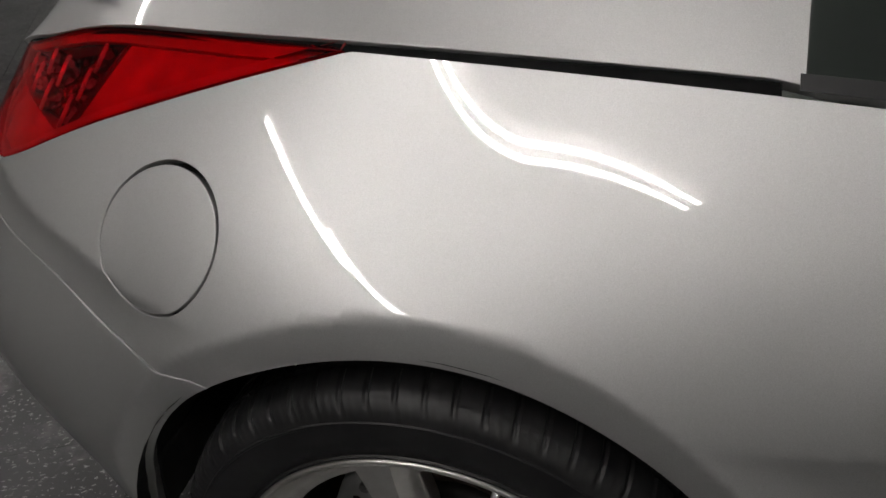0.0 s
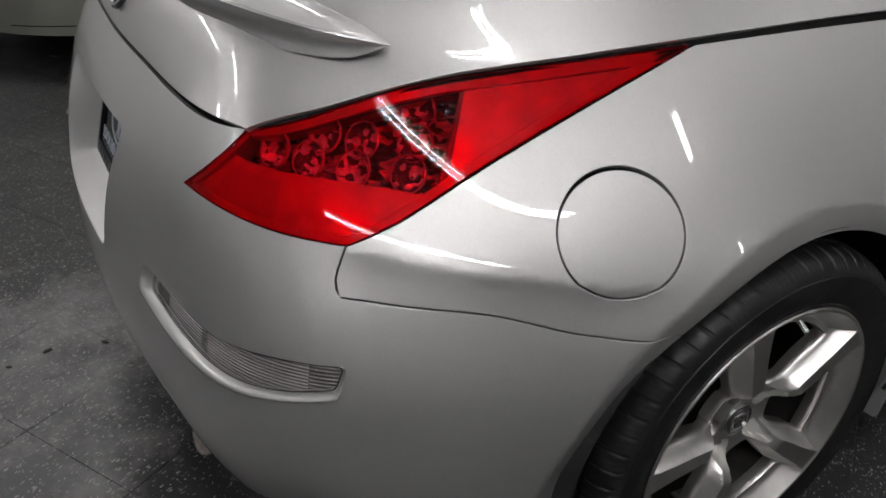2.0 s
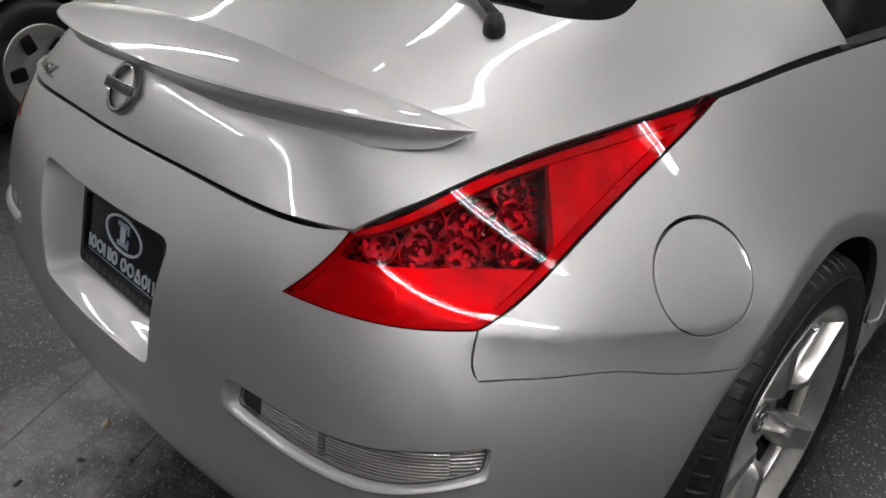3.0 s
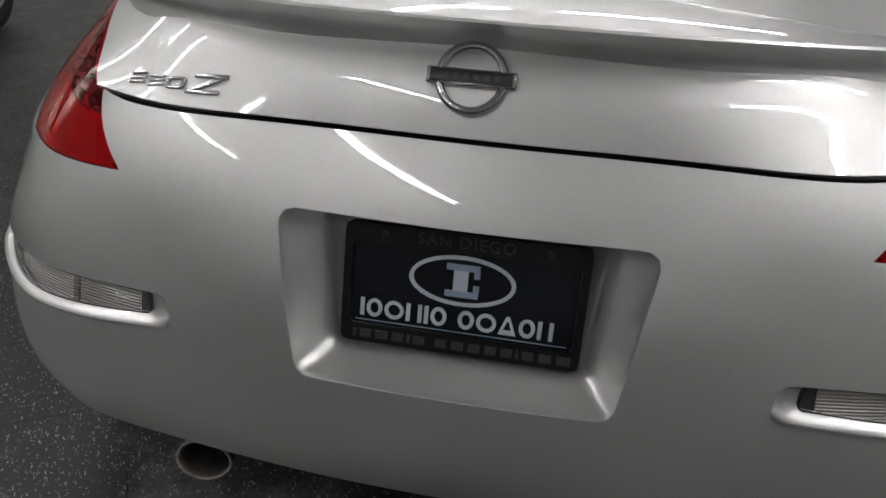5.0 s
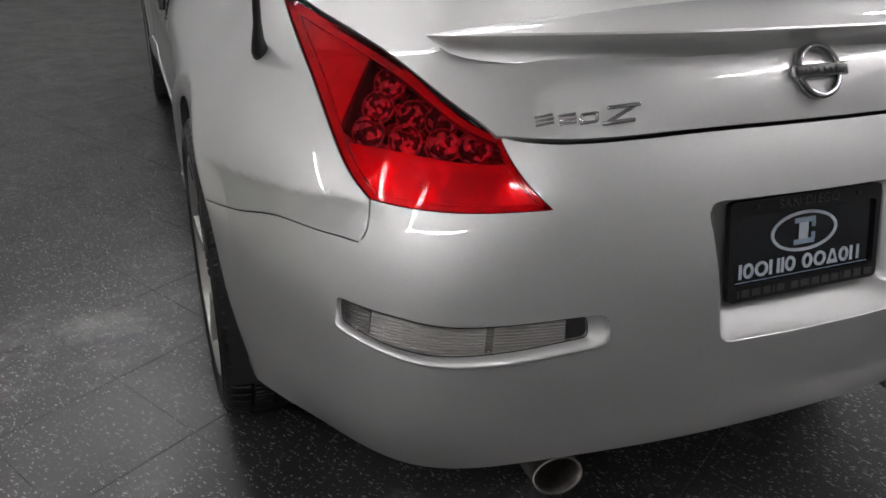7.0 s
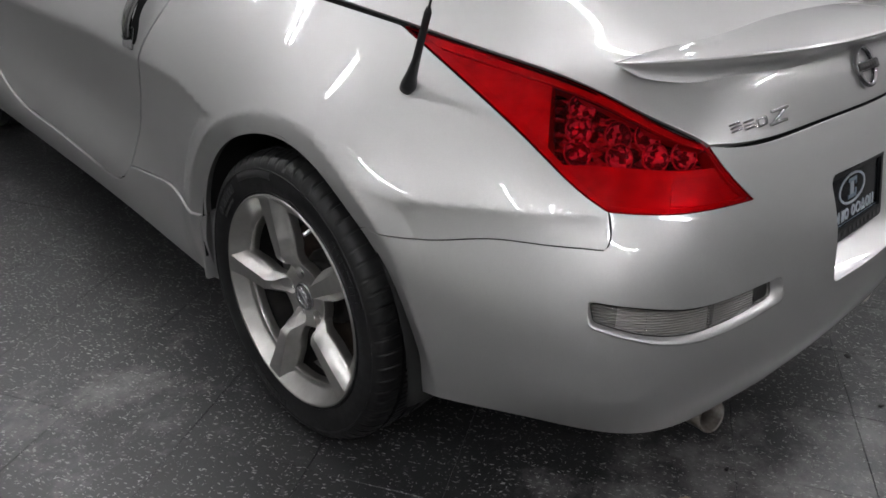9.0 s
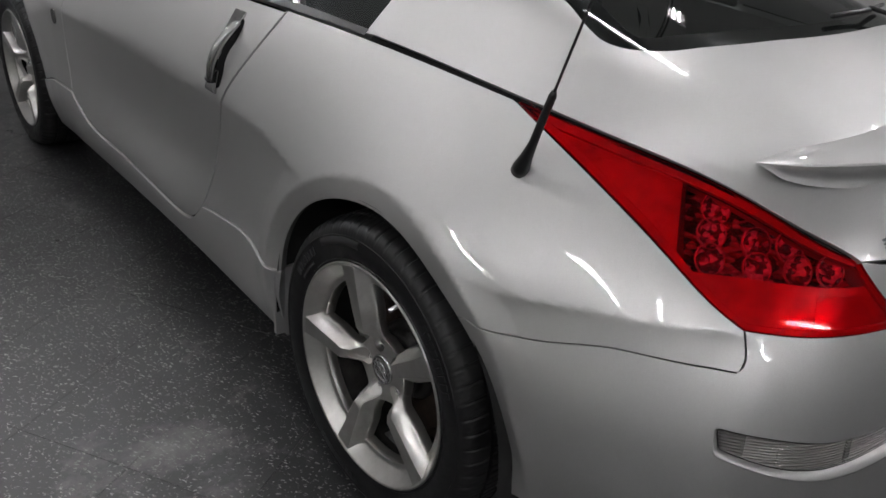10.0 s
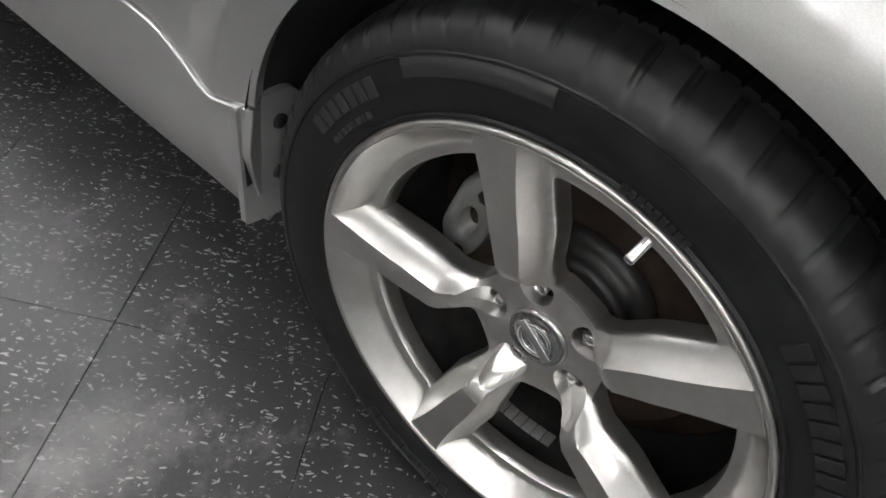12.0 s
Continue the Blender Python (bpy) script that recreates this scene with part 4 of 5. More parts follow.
def ribbon(name, sheet, line, width, lift, material, parent, closed=False, label=""):
    """A flat strip along a line on a sheet."""
    line = np.array(line, float)
    line = densify(line, 0.012) if closed else np.concatenate([smoothline([a, b], 0.012)[:-1] for a, b in zip(line, line[1:])] + [line[-1:]])
    t = np.gradient(line, axis=0)
    t /= np.maximum(np.linalg.norm(t, axis=1, keepdims=True), 1e-9)
    side = np.stack([-t[:, 1], t[:, 0]], 1) * width / 2
    pts = np.concatenate([line - side, line + side])
    pts[:, 1] = np.clip(pts[:, 1], sheet.vs[0] - 0.02, sheet.vs[-1] + 0.012)
    p, nn = sheet.at(pts[:, 0], pts[:, 1]), sheet.normal(pts[:, 0], pts[:, 1])
    k = len(line)
    fs = [(i, (i + 1) % k, k + (i + 1) % k, k + i) for i in range(k if closed else k - 1)]
    return grid_part(name, p + nn * lift, fs, nn, material, parent, label)


def loft(name, rings, material, parent, label="", cap=False, smooth=True):
    """Skins closed rings of equal length, from outside in."""
    bm = bmesh.new()
    rows = [[bm.verts.new(tuple(p)) for p in r] for r in rings]
    for a, b in zip(rows, rows[1:]):
        for i in range(len(a)):
            j = (i + 1) % len(a)
            bm.faces.new((a[i], a[j], b[j], b[i]))
    if cap:
        bm.faces.new(rows[-1])
    return part(name, bm, material, parent, label, smooth)


def even(poly, n):
    """n points evenly along a closed line."""
    poly = np.concatenate([poly, poly[:1]])
    s = np.concatenate([[0], np.cumsum(np.linalg.norm(np.diff(poly, axis=0), axis=1))])
    q = np.linspace(0, s[-1], n, endpoint=False)
    return np.stack([np.interp(q, s, poly[:, k]) for k in range(poly.shape[1])], 1)


def along_crease(ys):
    return smoothline([on_side(y, float(crease_height(y))) for y in ys], 0.007)


def along_band(a0, a1):
    out = [on_side(r * math.cos(a), HUB + r * math.sin(a)) for a in np.linspace(a0, a1, 90) for r in (float(arch_radius(np.array(a))) + 0.046,)]
    return np.array(out)


crease_ahead, crease_door, crease_rear = along_crease(np.linspace(0.44, 0.665, 14)), along_crease(np.linspace(0.70, 1.93, 40)), along_crease(np.linspace(-0.43, -0.63, 10))
band_over, band_low = along_band(0.34, 2.25), along_band(2.36, 3.05)
bumper = panel("rear_bumper", wall, bumper_line, [plate_hole, lamp_hole, mirror(lamp_hole)], PAINT, car, "silver painted rear bumper cover", depths=[0.014, 0, 0, 0], grid=0.0095, gap=0.0018, lines=[band_low, mirror(band_low)], hole_gaps=[0.0, 0.0, 0.0])

# recess for the number plate: rolled edge, sloping walls, flat back
ring_uv = even(plate_hole, 96)
if area2(ring_uv) < 0:
    ring_uv = ring_uv[::-1]
rim = wall.at(ring_uv[:, 0], ring_uv[:, 1])
rn = wall.normal(ring_uv[:, 0], ring_uv[:, 1])
wider = inset(ring_uv, -0.005)
rim_out = wall.at(wider[:, 0], wider[:, 1]) - wall.normal(wider[:, 0], wider[:, 1]) * 0.0015
back = even(rounded([(-0.176, 0.735), (0.176, 0.735), (0.166, 0.566), (-0.166, 0.566)][::-1], 0.014, 6), 96)
k0 = np.argmin([np.sum((np.roll(back, -k, axis=0) - rim[:, [0, 2]]) ** 2) for k in range(96)])
back = np.roll(back, -k0, axis=0)
plate_y = lambda z: -0.808 - (z - 0.65) * -0.245
back3 = np.stack([back[:, 0], plate_y(back[:, 1]) + 0.006, back[:, 1]], 1)
inward = lambda t: rim * (1 - t) + back3 * t
loft("plate_recess", [rim_out, rim, rim - rn * 0.002 + (back3 - rim) * 0.012, rim - rn * 0.008 + (back3 - rim) * 0.05, inward(0.5) - rn * 0.003, inward(0.93) + rn * 0.002, back3], PAINT, bumper, "recess in the bumper behind the plate", cap=True)

# clear lamps low in the bumper
lens_uv = [(0.424, 0.304), (0.534, 0.289), (0.626, 0.282), (0.706, 0.287), (0.780, 0.302), (0.787, 0.335), (0.703, 0.334), (0.628, 0.327), (0.538, 0.330), (0.427, 0.336)]
for sg in (1, -1):
    lens = even(rounded(lens_uv, (0.008, 0.06, 0.06, 0.06, 0.006, 0.006, 0.06, 0.06, 0.06, 0.008), 4), 120)
    hole = even(lamp_hole, 120)
    if area2(lens) * area2(hole) < 0:
        hole = hole[::-1]
    hole = np.roll(hole, -np.argmin([np.sum((np.roll(hole, -k, axis=0) - lens) ** 2) for k in range(120)]), axis=0)
    lens, hole = lens * (sg, 1), hole * (sg, 1)
    a, na = wall.at(hole[:, 0], hole[:, 1]), wall.normal(hole[:, 0], hole[:, 1])
    c, nc = wall.at(lens[:, 0], lens[:, 1]), wall.normal(lens[:, 0], lens[:, 1])
    low = np.clip((0.315 - hole[:, 1]) / 0.02, 0, 1)[:, None]
    loft("lamp_bezel", [a, a + na * 0.004 * low - na * 0.001 * (1 - low), a + (c - a) * 0.3 + na * 0.005 * low - na * 0.004 * (1 - low), a + (c - a) * 0.7 - nc * (0.004 + 0.004 * (1 - low)), c - nc * 0.012], PAINT, bumper, "silver bezel with a lower lip")
    glass = panel("marker_lamp", wall, densify(lens, 0.008), [], CLEAR, bumper, "clear ribbed marker lamp", gap=0.0008, grid=0.01, lift=-0.007, depth=0.004)
    glass.visible_shadow = False
    cuts = (0.412, 0.452, 0.556, 0.566, 0.690, 0.742, 0.802)
    for u0, u1, m in zip(cuts, cuts[1:], (LAMP_END, LAMP_SILVER, LAMP_GREY, LAMP_SILVER, LAMP_SILVER, LAMP_GREY)):
        quad = np.array([(u0 + 0.0008, 0.262), (u1 - 0.0008, 0.262), (u1 - 0.0008, 0.346), (u0 + 0.0008, 0.346)])
        panel("lamp_housing", wall, densify(quad * (sg, 1), 0.01), [], m, glass, lift=-0.020 + 0.003 * (m is LAMP_GREY), grid=0.012, depth=0.004, gap=0.0)
    ribbon("lamp_gasket", wall, lens, 0.0016, -0.0058, SEAL, glass, True)

for line, sg in both(quarter_line):
    holes = [densify(fuel_ring, 0.01)] if sg > 0 else []
    panel("quarter_panel", wall, densify(line, 0.010), holes, PAINT, car, grid=0.0075, depth=0.018, gap=0.0019, lines=[k * (sg, 1) for k in (crease_ahead, crease_rear, band_over)])
lid = panel("fuel_lid", wall, densify(fuel_ring, 0.008), [], PAINT, car, "round silver fuel filler lid", gap=0.0022, grid=0.010)
ribbon("seam", wall, fuel_ring, 0.016, -0.011, SEAL, lid, True)
for line, sg in both(sill_line):
    panel("side_sill", wall, densify(line, 0.02), [], PAINT, car, grid=0.02, depth=0.03, lift=0.005, roll=0.003)
for line, sg in both(door_line):
    door = panel("door", wall, densify(line, 0.012), [], PAINT, car, grid=0.010, gap=0.0045, lines=[crease_door * (sg, 1)])
    # upright grip at the rear edge of the door
    y0 = 0.715
    zs = np.linspace(0.783, 0.925, 9)
    grip = []
    for k, z in enumerate(zs):
        uv = on_side(y0 - 0.02 * k / 8, z)
        p, q = wall.at(*uv)[0], wall.normal(*uv)[0]
        grip.append((p + q * (0.010 + 0.016 * math.sin(math.pi * k / 8))) * (sg, 1, 1))
    handle = part("door_handle", tube(grip, [0.010, 0.011, 0.012, 0.012, 0.012, 0.012, 0.012, 0.011, 0.009], 12), EMBLEM, door, "upright satin metal door handle")
    for z, w, h in ((0.785, 0.060, 0.040), (0.925, 0.055, 0.036)):
        uv = on_side(y0 + 0.012, z)
        quad = rounded([uv + (-w / 2, -h / 2), uv + (w / 2, -h / 2), uv + (w / 2, h / 2), uv + (-w / 2, h / 2)], 0.006)
        panel("mount", wall, quad * (sg, 1), [], EMBLEM, handle, lift=0.006, depth=0.007, grid=0.02)
    cup = on_side(y0 - 0.004, 0.853)
    quad = rounded([cup + (-0.03, -0.055), cup + (0.024, -0.055), cup + (0.024, 0.055), cup + (-0.03, 0.055)], 0.025)
    panel("recess", wall, quad * (sg, 1), [], SEAL, handle, lift=0.0015, depth=0.002, grid=0.02)
    uv = on_side(y0 + 0.034, 0.785)
    p, q = wall.at(*uv)[0] * (sg, 1, 1), wall.normal(*uv)[0] * (sg, 1, 1)
    part("lock", tube([p, p + q * 0.009], 0.007, 14), CHROME, handle)
for line, sg in both(wing_line):
    wing = panel("front_wing", wall, densify(line, 0.02), [], PAINT, car, grid=0.025)
    uv = on_side(2.10, 0.68)
    quad = rounded([uv + (-0.024, -0.024), uv + (0.024, -0.024), uv + (0.024, 0.024), uv + (-0.024, 0.024)], 0.0235, 8)
    panel("side_badge", wall, quad * (sg, 1), [], EMBLEM, wing, "small round metal badge", lift=0.004, depth=0.004, grid=0.02)
for line, sg in both(nose_line):
    panel("front_bumper", wall, densify(line, 0.03), [], PAINT, car, grid=0.05)
for line in (seam_EF, door_rear, sill_seam, door_bot, door_front):
    for l_, sg in both(line):
        ribbon("seam", wall, l_, 0.018, -0.010, SEAL, car)
for sg in (1, -1):
    ribbon("seam", wall, np.array([B + (0, 0.01), E_, E_ + (0.006, 0)]) * (sg, 1), 0.016, -0.010, SEAL, car)

# ---- tail lamps ----
light_line = np.concatenate([smoothline([D, C]), light_low[1:], light_side[1:], belt(TIP[0], D[0])[1:-1]])
cups = [(0.878, 0.594), (0.866, 0.573), (0.788, 0.582), (0.730, 0.595), (0.850, 0.551), (0.772, 0.559), (0.704, 0.573), (0.640, 0.587)]


def clipped(poly, p, q):
    """The part of a closed line to the left of the line from p to q."""
    p, q = np.array(p, float), np.array(q, float)
    way = q - p
    side = lambda a: way[0] * (a[1] - p[1]) - way[1] * (a[0] - p[0])
    out = []
    for a, b in zip(poly, np.roll(poly, -1, axis=0)):
        sa, sb = side(a), side(b)
        if sa >= 0:
            out.append(a)
        if sa * sb < 0:
            out.append(a + (b - a) * sa / (sa - sb))
    return np.array(out)


for sg in (1, -1):
    lamp = panel("tail_lamp", wall, densify(light_line * (sg, 1), 0.008), [], LENS, car, "pointed red plastic tail lamp with round inner reflectors", gap=0.0004, grid=0.010, lift=0.0012, depth=0.012)
    lamp.visible_shadow = False
    inner = lambda pts, g: inset(densify(np.array(pts) if area2(np.array(pts)) > 0 else np.array(pts)[::-1], 0.008), g)
    # deep dark bowl behind the lens
    bowl = inner(light_line, 0.001) * (sg, 1)
    panel("lamp_bowl", wall, bowl, [], LAMP_BOWL, lamp, "red inner bowl mottled with painted glints", lift=-0.050, grid=0.02, depth=0.0, gap=0)
    wallring = [wall.at(bowl[:, 0], bowl[:, 1]) + wall.normal(bowl[:, 0], bowl[:, 1]) * h for h in (-0.002, -0.012, -0.05)]
    loft("lamp_wall", wallring, LAMP_RIM, lamp)
    ccw_l = densify(light_line, 0.008) if area2(light_line) > 0 else densify(light_line[::-1], 0.008)
    panel("lamp_rim", wall, inset(ccw_l, 0.0015) * (sg, 1), [inset(ccw_l, 0.0085) * (sg, 1)], LAMP_RIM, lamp, "red rim inside the lens", lift=-0.004, grid=0.01, depth=0.03, gap=0)
    core = inset(ccw_l, 0.0093)
    d0, d1, b0, b1 = (0.958, 0.610), (0.893, 0.525), (0.560, 0.574), (0.900, 0.529)
    # forward reflector field, lower light band and its finer inner block
    panel("lamp_field", wall, densify(clipped(core, d0, d1), 0.008) * (sg, 1), [], LAMP_RED, lamp, "bright red reflector field", lift=-0.010, grid=0.012, depth=0.03, gap=0)
    low = clipped(core, b1, b0)
    low = clipped(low, d1, d0)
    panel("lamp_band", wall, densify(low, 0.008) * (sg, 1), [], LAMP_RED, lamp, "bright red lower light band", lift=-0.011, grid=0.012, depth=0.03, gap=0)
    block = np.array([(0.535, 0.512), (0.665, 0.506), (0.665, 0.548), (0.575, 0.560)])
    panel("lamp_block", wall, densify(block, 0.008) * (sg, 1), [], LAMP_HATCH, lamp, "finely hatched red reflector block", lift=-0.0095, grid=0.012, depth=0.004, gap=0)
    dv = np.array([(0.944, 0.602), (0.957, 0.604), (0.900, 0.531), (0.880, 0.531)])
    panel("lamp_divider", wall, densify(dv * (sg, 1), 0.01), [], LAMP_DARK, lamp, lift=-0.007, grid=0.012, depth=0.03)
    for cu in cups:
        uv = np.array(cu) * (sg, 1)
        p, q = wall.at(*uv)[0], wall.normal(*uv)[0]
        face = Vector(q * 0.75 + np.array((0, -0.6, 0.10)))
        m = Matrix.Translation(p - q * 0.016) @ face.to_track_quat("Z", "Y").to_matrix().to_4x4()
        bm = lathe([(0.0235, -0.001), (0.0205, -0.009), (0.0150, -0.016), (0.0085, -0.020), (0.0050, -0.0205), (0.0046, -0.012), (0.0030, -0.0095), (0.0, -0.009)], 28, "z")
        bmesh.ops.transform(bm, matrix=m, verts=bm.verts)
        cup = part("lamp_cup", bm, LAMP_CUP, lamp, "mirrored round reflector cup with painted glints")
        bm = lathe([(0.0254, -0.004), (0.0254, 0.0), (0.0248, 0.0010), (0.0240, 0.0), (0.0240, -0.004)], 32, "z")
        bmesh.ops.transform(bm, matrix=m, verts=bm.verts)
        part("cup_ring", bm, LAMP_RING, cup)
    ribbon("seam", wall, np.array([(TIP[0] + 0.01, VTOP), (1.1, VTOP), (0.9, VTOP), (0.7, VTOP), (0.6, VTOP), D, D * 0.3 + C * 0.7, C]) * (sg, 1), 0.020, -0.012, SEAL, car)
    ribbon("seam", wall, np.concatenate([light_low, light_side[1:]]) * (sg, 1), 0.010, -0.010, SEAL, car)

# ---- upper body: hatch, glass, roof ----
S1 = 0.72
W1 = top_w[-1]
rear_glass = np.array([(-0.45, 1.42), (-0.455, 1.10), (-0.49, 0.776), (-0.522, 0.684), (-0.535, 0.625), (-0.525, 0.583), (-0.48, 0.551), (-0.31, 0.524), (-0.10, 0.507), (0, 0.505)])
rear_glass = np.concatenate([rear_glass, (rear_glass * (-1, 1))[::-1][1:]])
rear_glass = rounded(rear_glass, [0.08] + [0.05] * (len(rear_glass) - 2) + [0.08], 4)
side_glass = rounded([(0.716, 1.128), (0.716, 2.56), (0.62, 2.36), (0.575, 2.05), (0.560, 1.60), (0.600, 1.135)], (0.01, 0.03, 0.2, 0.2, 0.2, 0.06), 5)
screen = rounded([(-0.60, 2.90), (0.60, 2.90), (0.49, 2.24), (-0.49, 2.24)], (0.05, 0.05, 0.10, 0.10), 6)
edge_r = np.array([(S1, 0), (S1, 0.10), (0.7155, 0.22), (0.7130, 0.45), (0.7140, 1.09), (S1, 1.17), (S1, W1)])
top_line = densify(np.concatenate([edge_r, mirror(edge_r)[::-1]]), 0.012)
hatch = panel("hatch", top, top_line, [densify(rear_glass, 0.015), densify(side_glass, 0.02), densify(mirror(side_glass), 0.02), densify(screen, 0.03)], PAINT, car, "silver hatch and roof skin", grid=0.016, gap=0.003, depths=[0.02, 0.01, 0.01, 0.01, 0.01])
pane = panel("rear_window", top, densify(rear_glass, 0.015), [], GLASS, car, "tinted rear window", grid=0.04, lift=-0.004, gap=0.002)
pane.visible_shadow = False
band = densify(rear_glass, 0.015)
ccw = band if area2(band) > 0 else band[::-1]
panel("black_border", top, ccw, [inset(ccw, 0.055)], SEAL, pane, "black printed border", grid=0.03, lift=-0.0065, gap=0.001, depth=0.002)
for sg in (1, -1):
    q = panel("side_window", top, densify(side_glass * (sg, 1), 0.02), [], GLASS, car, "tinted side window", grid=0.05, lift=-0.004, gap=0.002)
    q.visible_shadow = False
    ribbon("window_seal", top, np.array([(0.7125, 1.12), (0.7125, 2.5)]) * (sg, 1), 0.012, 0.001, BLACK, q)
    ribbon("window_seal", top, np.array([(0.71, 1.62), (0.56, 1.66)]) * (sg, 1), 0.035, -0.002, SEAL, q)
    ribbon("belt_strip", top, np.array([(0.716, 0.02), (0.716, 0.30), (0.716, 0.50), (0.716, 0.80), (0.716, 1.10)]) * (sg, 1), 0.020, -0.006, SEAL, car)
q = panel("windscreen", top, densify(screen, 0.03), [], GLASS, car, "windscreen", grid=0.06, lift=-0.004)
q.visible_shadow = False
ribbon("seam", top, np.array([(-0.72, 0.0), (-0.4, 0.0), (0, 0.0), (0.4, 0.0), (0.72, 0.0)]), 0.05, -0.016, SEAL, car)

# bonnet between the front wings
ys = np.linspace(1.93, 3.36, 8)
net = []
for y in ys:
    uv = wall.find((0.6, y, 0.8), (0.05, 1, 0.3), (2.5, wall_u[-1]))
    e = wall.at(min(uv[0], wall_u[-1]), VTOP)[0]
    net.append([(e[0] * f, e[1] + (0.03 if y > 3 else 0.05) * (1 - abs(f)), e[2] + c) for f, c in ((-1, 0), (-0.6, 0.045), (0, 0.055), (0.6, 0.045), (1, 0))])
bonnet_sheet = Sheet(ys, [-0.7, -0.42, 0, 0.42, 0.7], net)
panel("bonnet", bonnet_sheet, densify(np.array([(1.95, -0.69), (1.95, 0.69), (3.35, 0.69), (3.35, -0.69)]), 0.04), [], PAINT, car, grid=0.05, flip=True)

# ---- spoiler along the tail ----
def spoiler():
    n = 61
    qs = np.linspace(-1, 1, n)
    verts, fs = [], []
    prof_n = 14
    for q in qs:
        a = abs(q)
        x = 0.566 * q
        taper = max(0.0, 1 - a ** 14) ** 0.5
        sweep = 0.19 * a ** 2.6
        tail = np.array((-0.777 + sweep * 0.86, 0.987 - 0.024 * a ** 3))
        base = np.array((-0.739 + 0.135 * a ** 3.4, 0.947 - 0.025 * a ** 2.3))
        front = np.array((-0.610 + sweep * 0.36, 1.000 - 0.052 * a ** 2.2))
        tipc = np.array((-0.552, 0.951))
        pts = []
        for k in range(7):
            t = k / 6
            pts.append(front * (1 - t) + tail * t + np.array((0, 0.001 + 0.006 * math.sin(math.pi * t))))
        pts.append(tail + (-0.003, -0.002))
        for k in range(6):
            t = k / 5
            p = tail * (1 - t) + base * t
            pts.append(p + np.array((0.012 * math.sin(math.pi * t) * 0.8, -0.002)))
        for p in pts:
            p = tipc + (p - tipc) * taper
            verts.append((x if a < 1 else 0.568 * q, p[0], p[1]))
    for i in range(n - 1):
        for j in range(prof_n - 1):
            a = i * prof_n + j
            fs.append((a, a + prof_n, a + prof_n + 1, a + 1))
    return verts, fs


v_, f_ = spoiler()
sharpen(grid_part("spoiler", v_, [f[::-1] for f in f_], None, PAINT, car, "silver lip spoiler across the hatch"), 26)

# ---- badges ----
def on_top(x, z):
    uv = top.find((x, -0.76, z), (1, 0.02, 1))
    return Vector(top.at(*uv)[0]), Vector(top.normal(*uv)[0])


def stand(bm, p, q, lift=0.0):
    """Sets a bmesh drawn in x (along) and y (up), facing z, onto a surface point."""
    right_ = Vector((1, 0, 0))
    right_ = (right_ - q * right_.dot(q)).normalized()
    up = q.cross(right_)
    m = Matrix((right_, up, q)).transposed().to_4x4()
    m.translation = p + q * lift
    bmesh.ops.transform(bm, matrix=m, verts=bm.verts)
    return bm


p, q = on_top(-0.012, 0.916)
badge = part("tail_badge", stand(lathe([(0.0335, 0.0), (0.034, 0.007), (0.0380, 0.010), (0.0435, 0.007), (0.044, 0.0)], 56, "z"), p, q, 0.001), BADGE, hatch, "round chrome badge with a plain cross bar")
part("badge_bar", stand(box((0.106, 0.020, 0.008), (0, 0, 0.006), 0.002), p, q, 0.001), EMBLEM, badge)
part("badge_inset", stand(box((0.098, 0.015, 0.002), (0, 0, 0.0105), 0.0005), p, q, 0.001), BLACK, badge)
for k in range(6):
    part("badge_mark", stand(box((0.006, 0.007, 0.001), (-0.0300 + 0.012 * k, 0, 0.0120), 0.0003), p, q, 0.001), DARKMETAL, badge)
for k, x in enumerate((-0.459, -0.428)):
    p, q = on_top(x, 0.867 + 0.0015 * k)
    mark = part("model_mark", stand(box((0.026, 0.0036, 0.003), (0.001, 0.0060, 0.0015), 0.0008), p, q), EMBLEM, hatch, "plain satin metal bars")
    for yy in (0.0, -0.0060):
        part("mark_bar", stand(box((0.026, 0.0034, 0.003), (0.001 + yy * 0.2, yy, 0.0015), 0.0008), p, q), EMBLEM, mark)
p, q = on_top(-0.397, 0.870)
bm = bmesh.new()
lines = [rounded([(-w, -h), (w, -h), (w, h), (-w, h)], r, 4) for w, h, r in ((0.0140, 0.0078, 0.005), (0.0140, 0.0078, 0.005), (0.0098, 0.0042, 0.003), (0.0098, 0.0042, 0.003))]
rings_ = [[bm.verts.new((x_ + 0.25 * y_, y_, z_)) for x_, y_ in line] for line, z_ in zip(lines, (0.0, 0.003, 0.003, 0.0))]
for a, b in zip(rings_, rings_[1:]):
    for i in range(len(a)):
        j = (i + 1) % len(a)
        bm.faces.new((a[i], a[j], b[j], b[i]))
bmesh.ops.recalc_face_normals(bm, faces=bm.faces)
part("model_mark", stand(bm, p, q), EMBLEM, hatch, "plain rounded satin metal ring")
p, q = on_top(-0.350, 0.8745)
bm = box((0.050, 0.0055, 0.004), (0.006, 0.0105, 0.002), 0.001)
slab_mark = part("model_mark", stand(bm, p, q), EMBLEM, hatch, "plain broad satin metal bars")
part("mark_bar", stand(box((0.050, 0.0055, 0.004), (-0.006, -0.0105, 0.002), 0.001), p, q), EMBLEM, slab_mark)
bm = box((0.014, 0.0155, 0.004), (0, 0, 0.002), 0.001)
for v in bm.verts:
    v.co.x += v.co.y * 2.3
part("mark_bar", stand(bm, p, q), EMBLEM, slab_mark)

# ---- antenna, wiper, exhaust, flaps ----
base = Vector((-0.768, -0.250, 0.862))
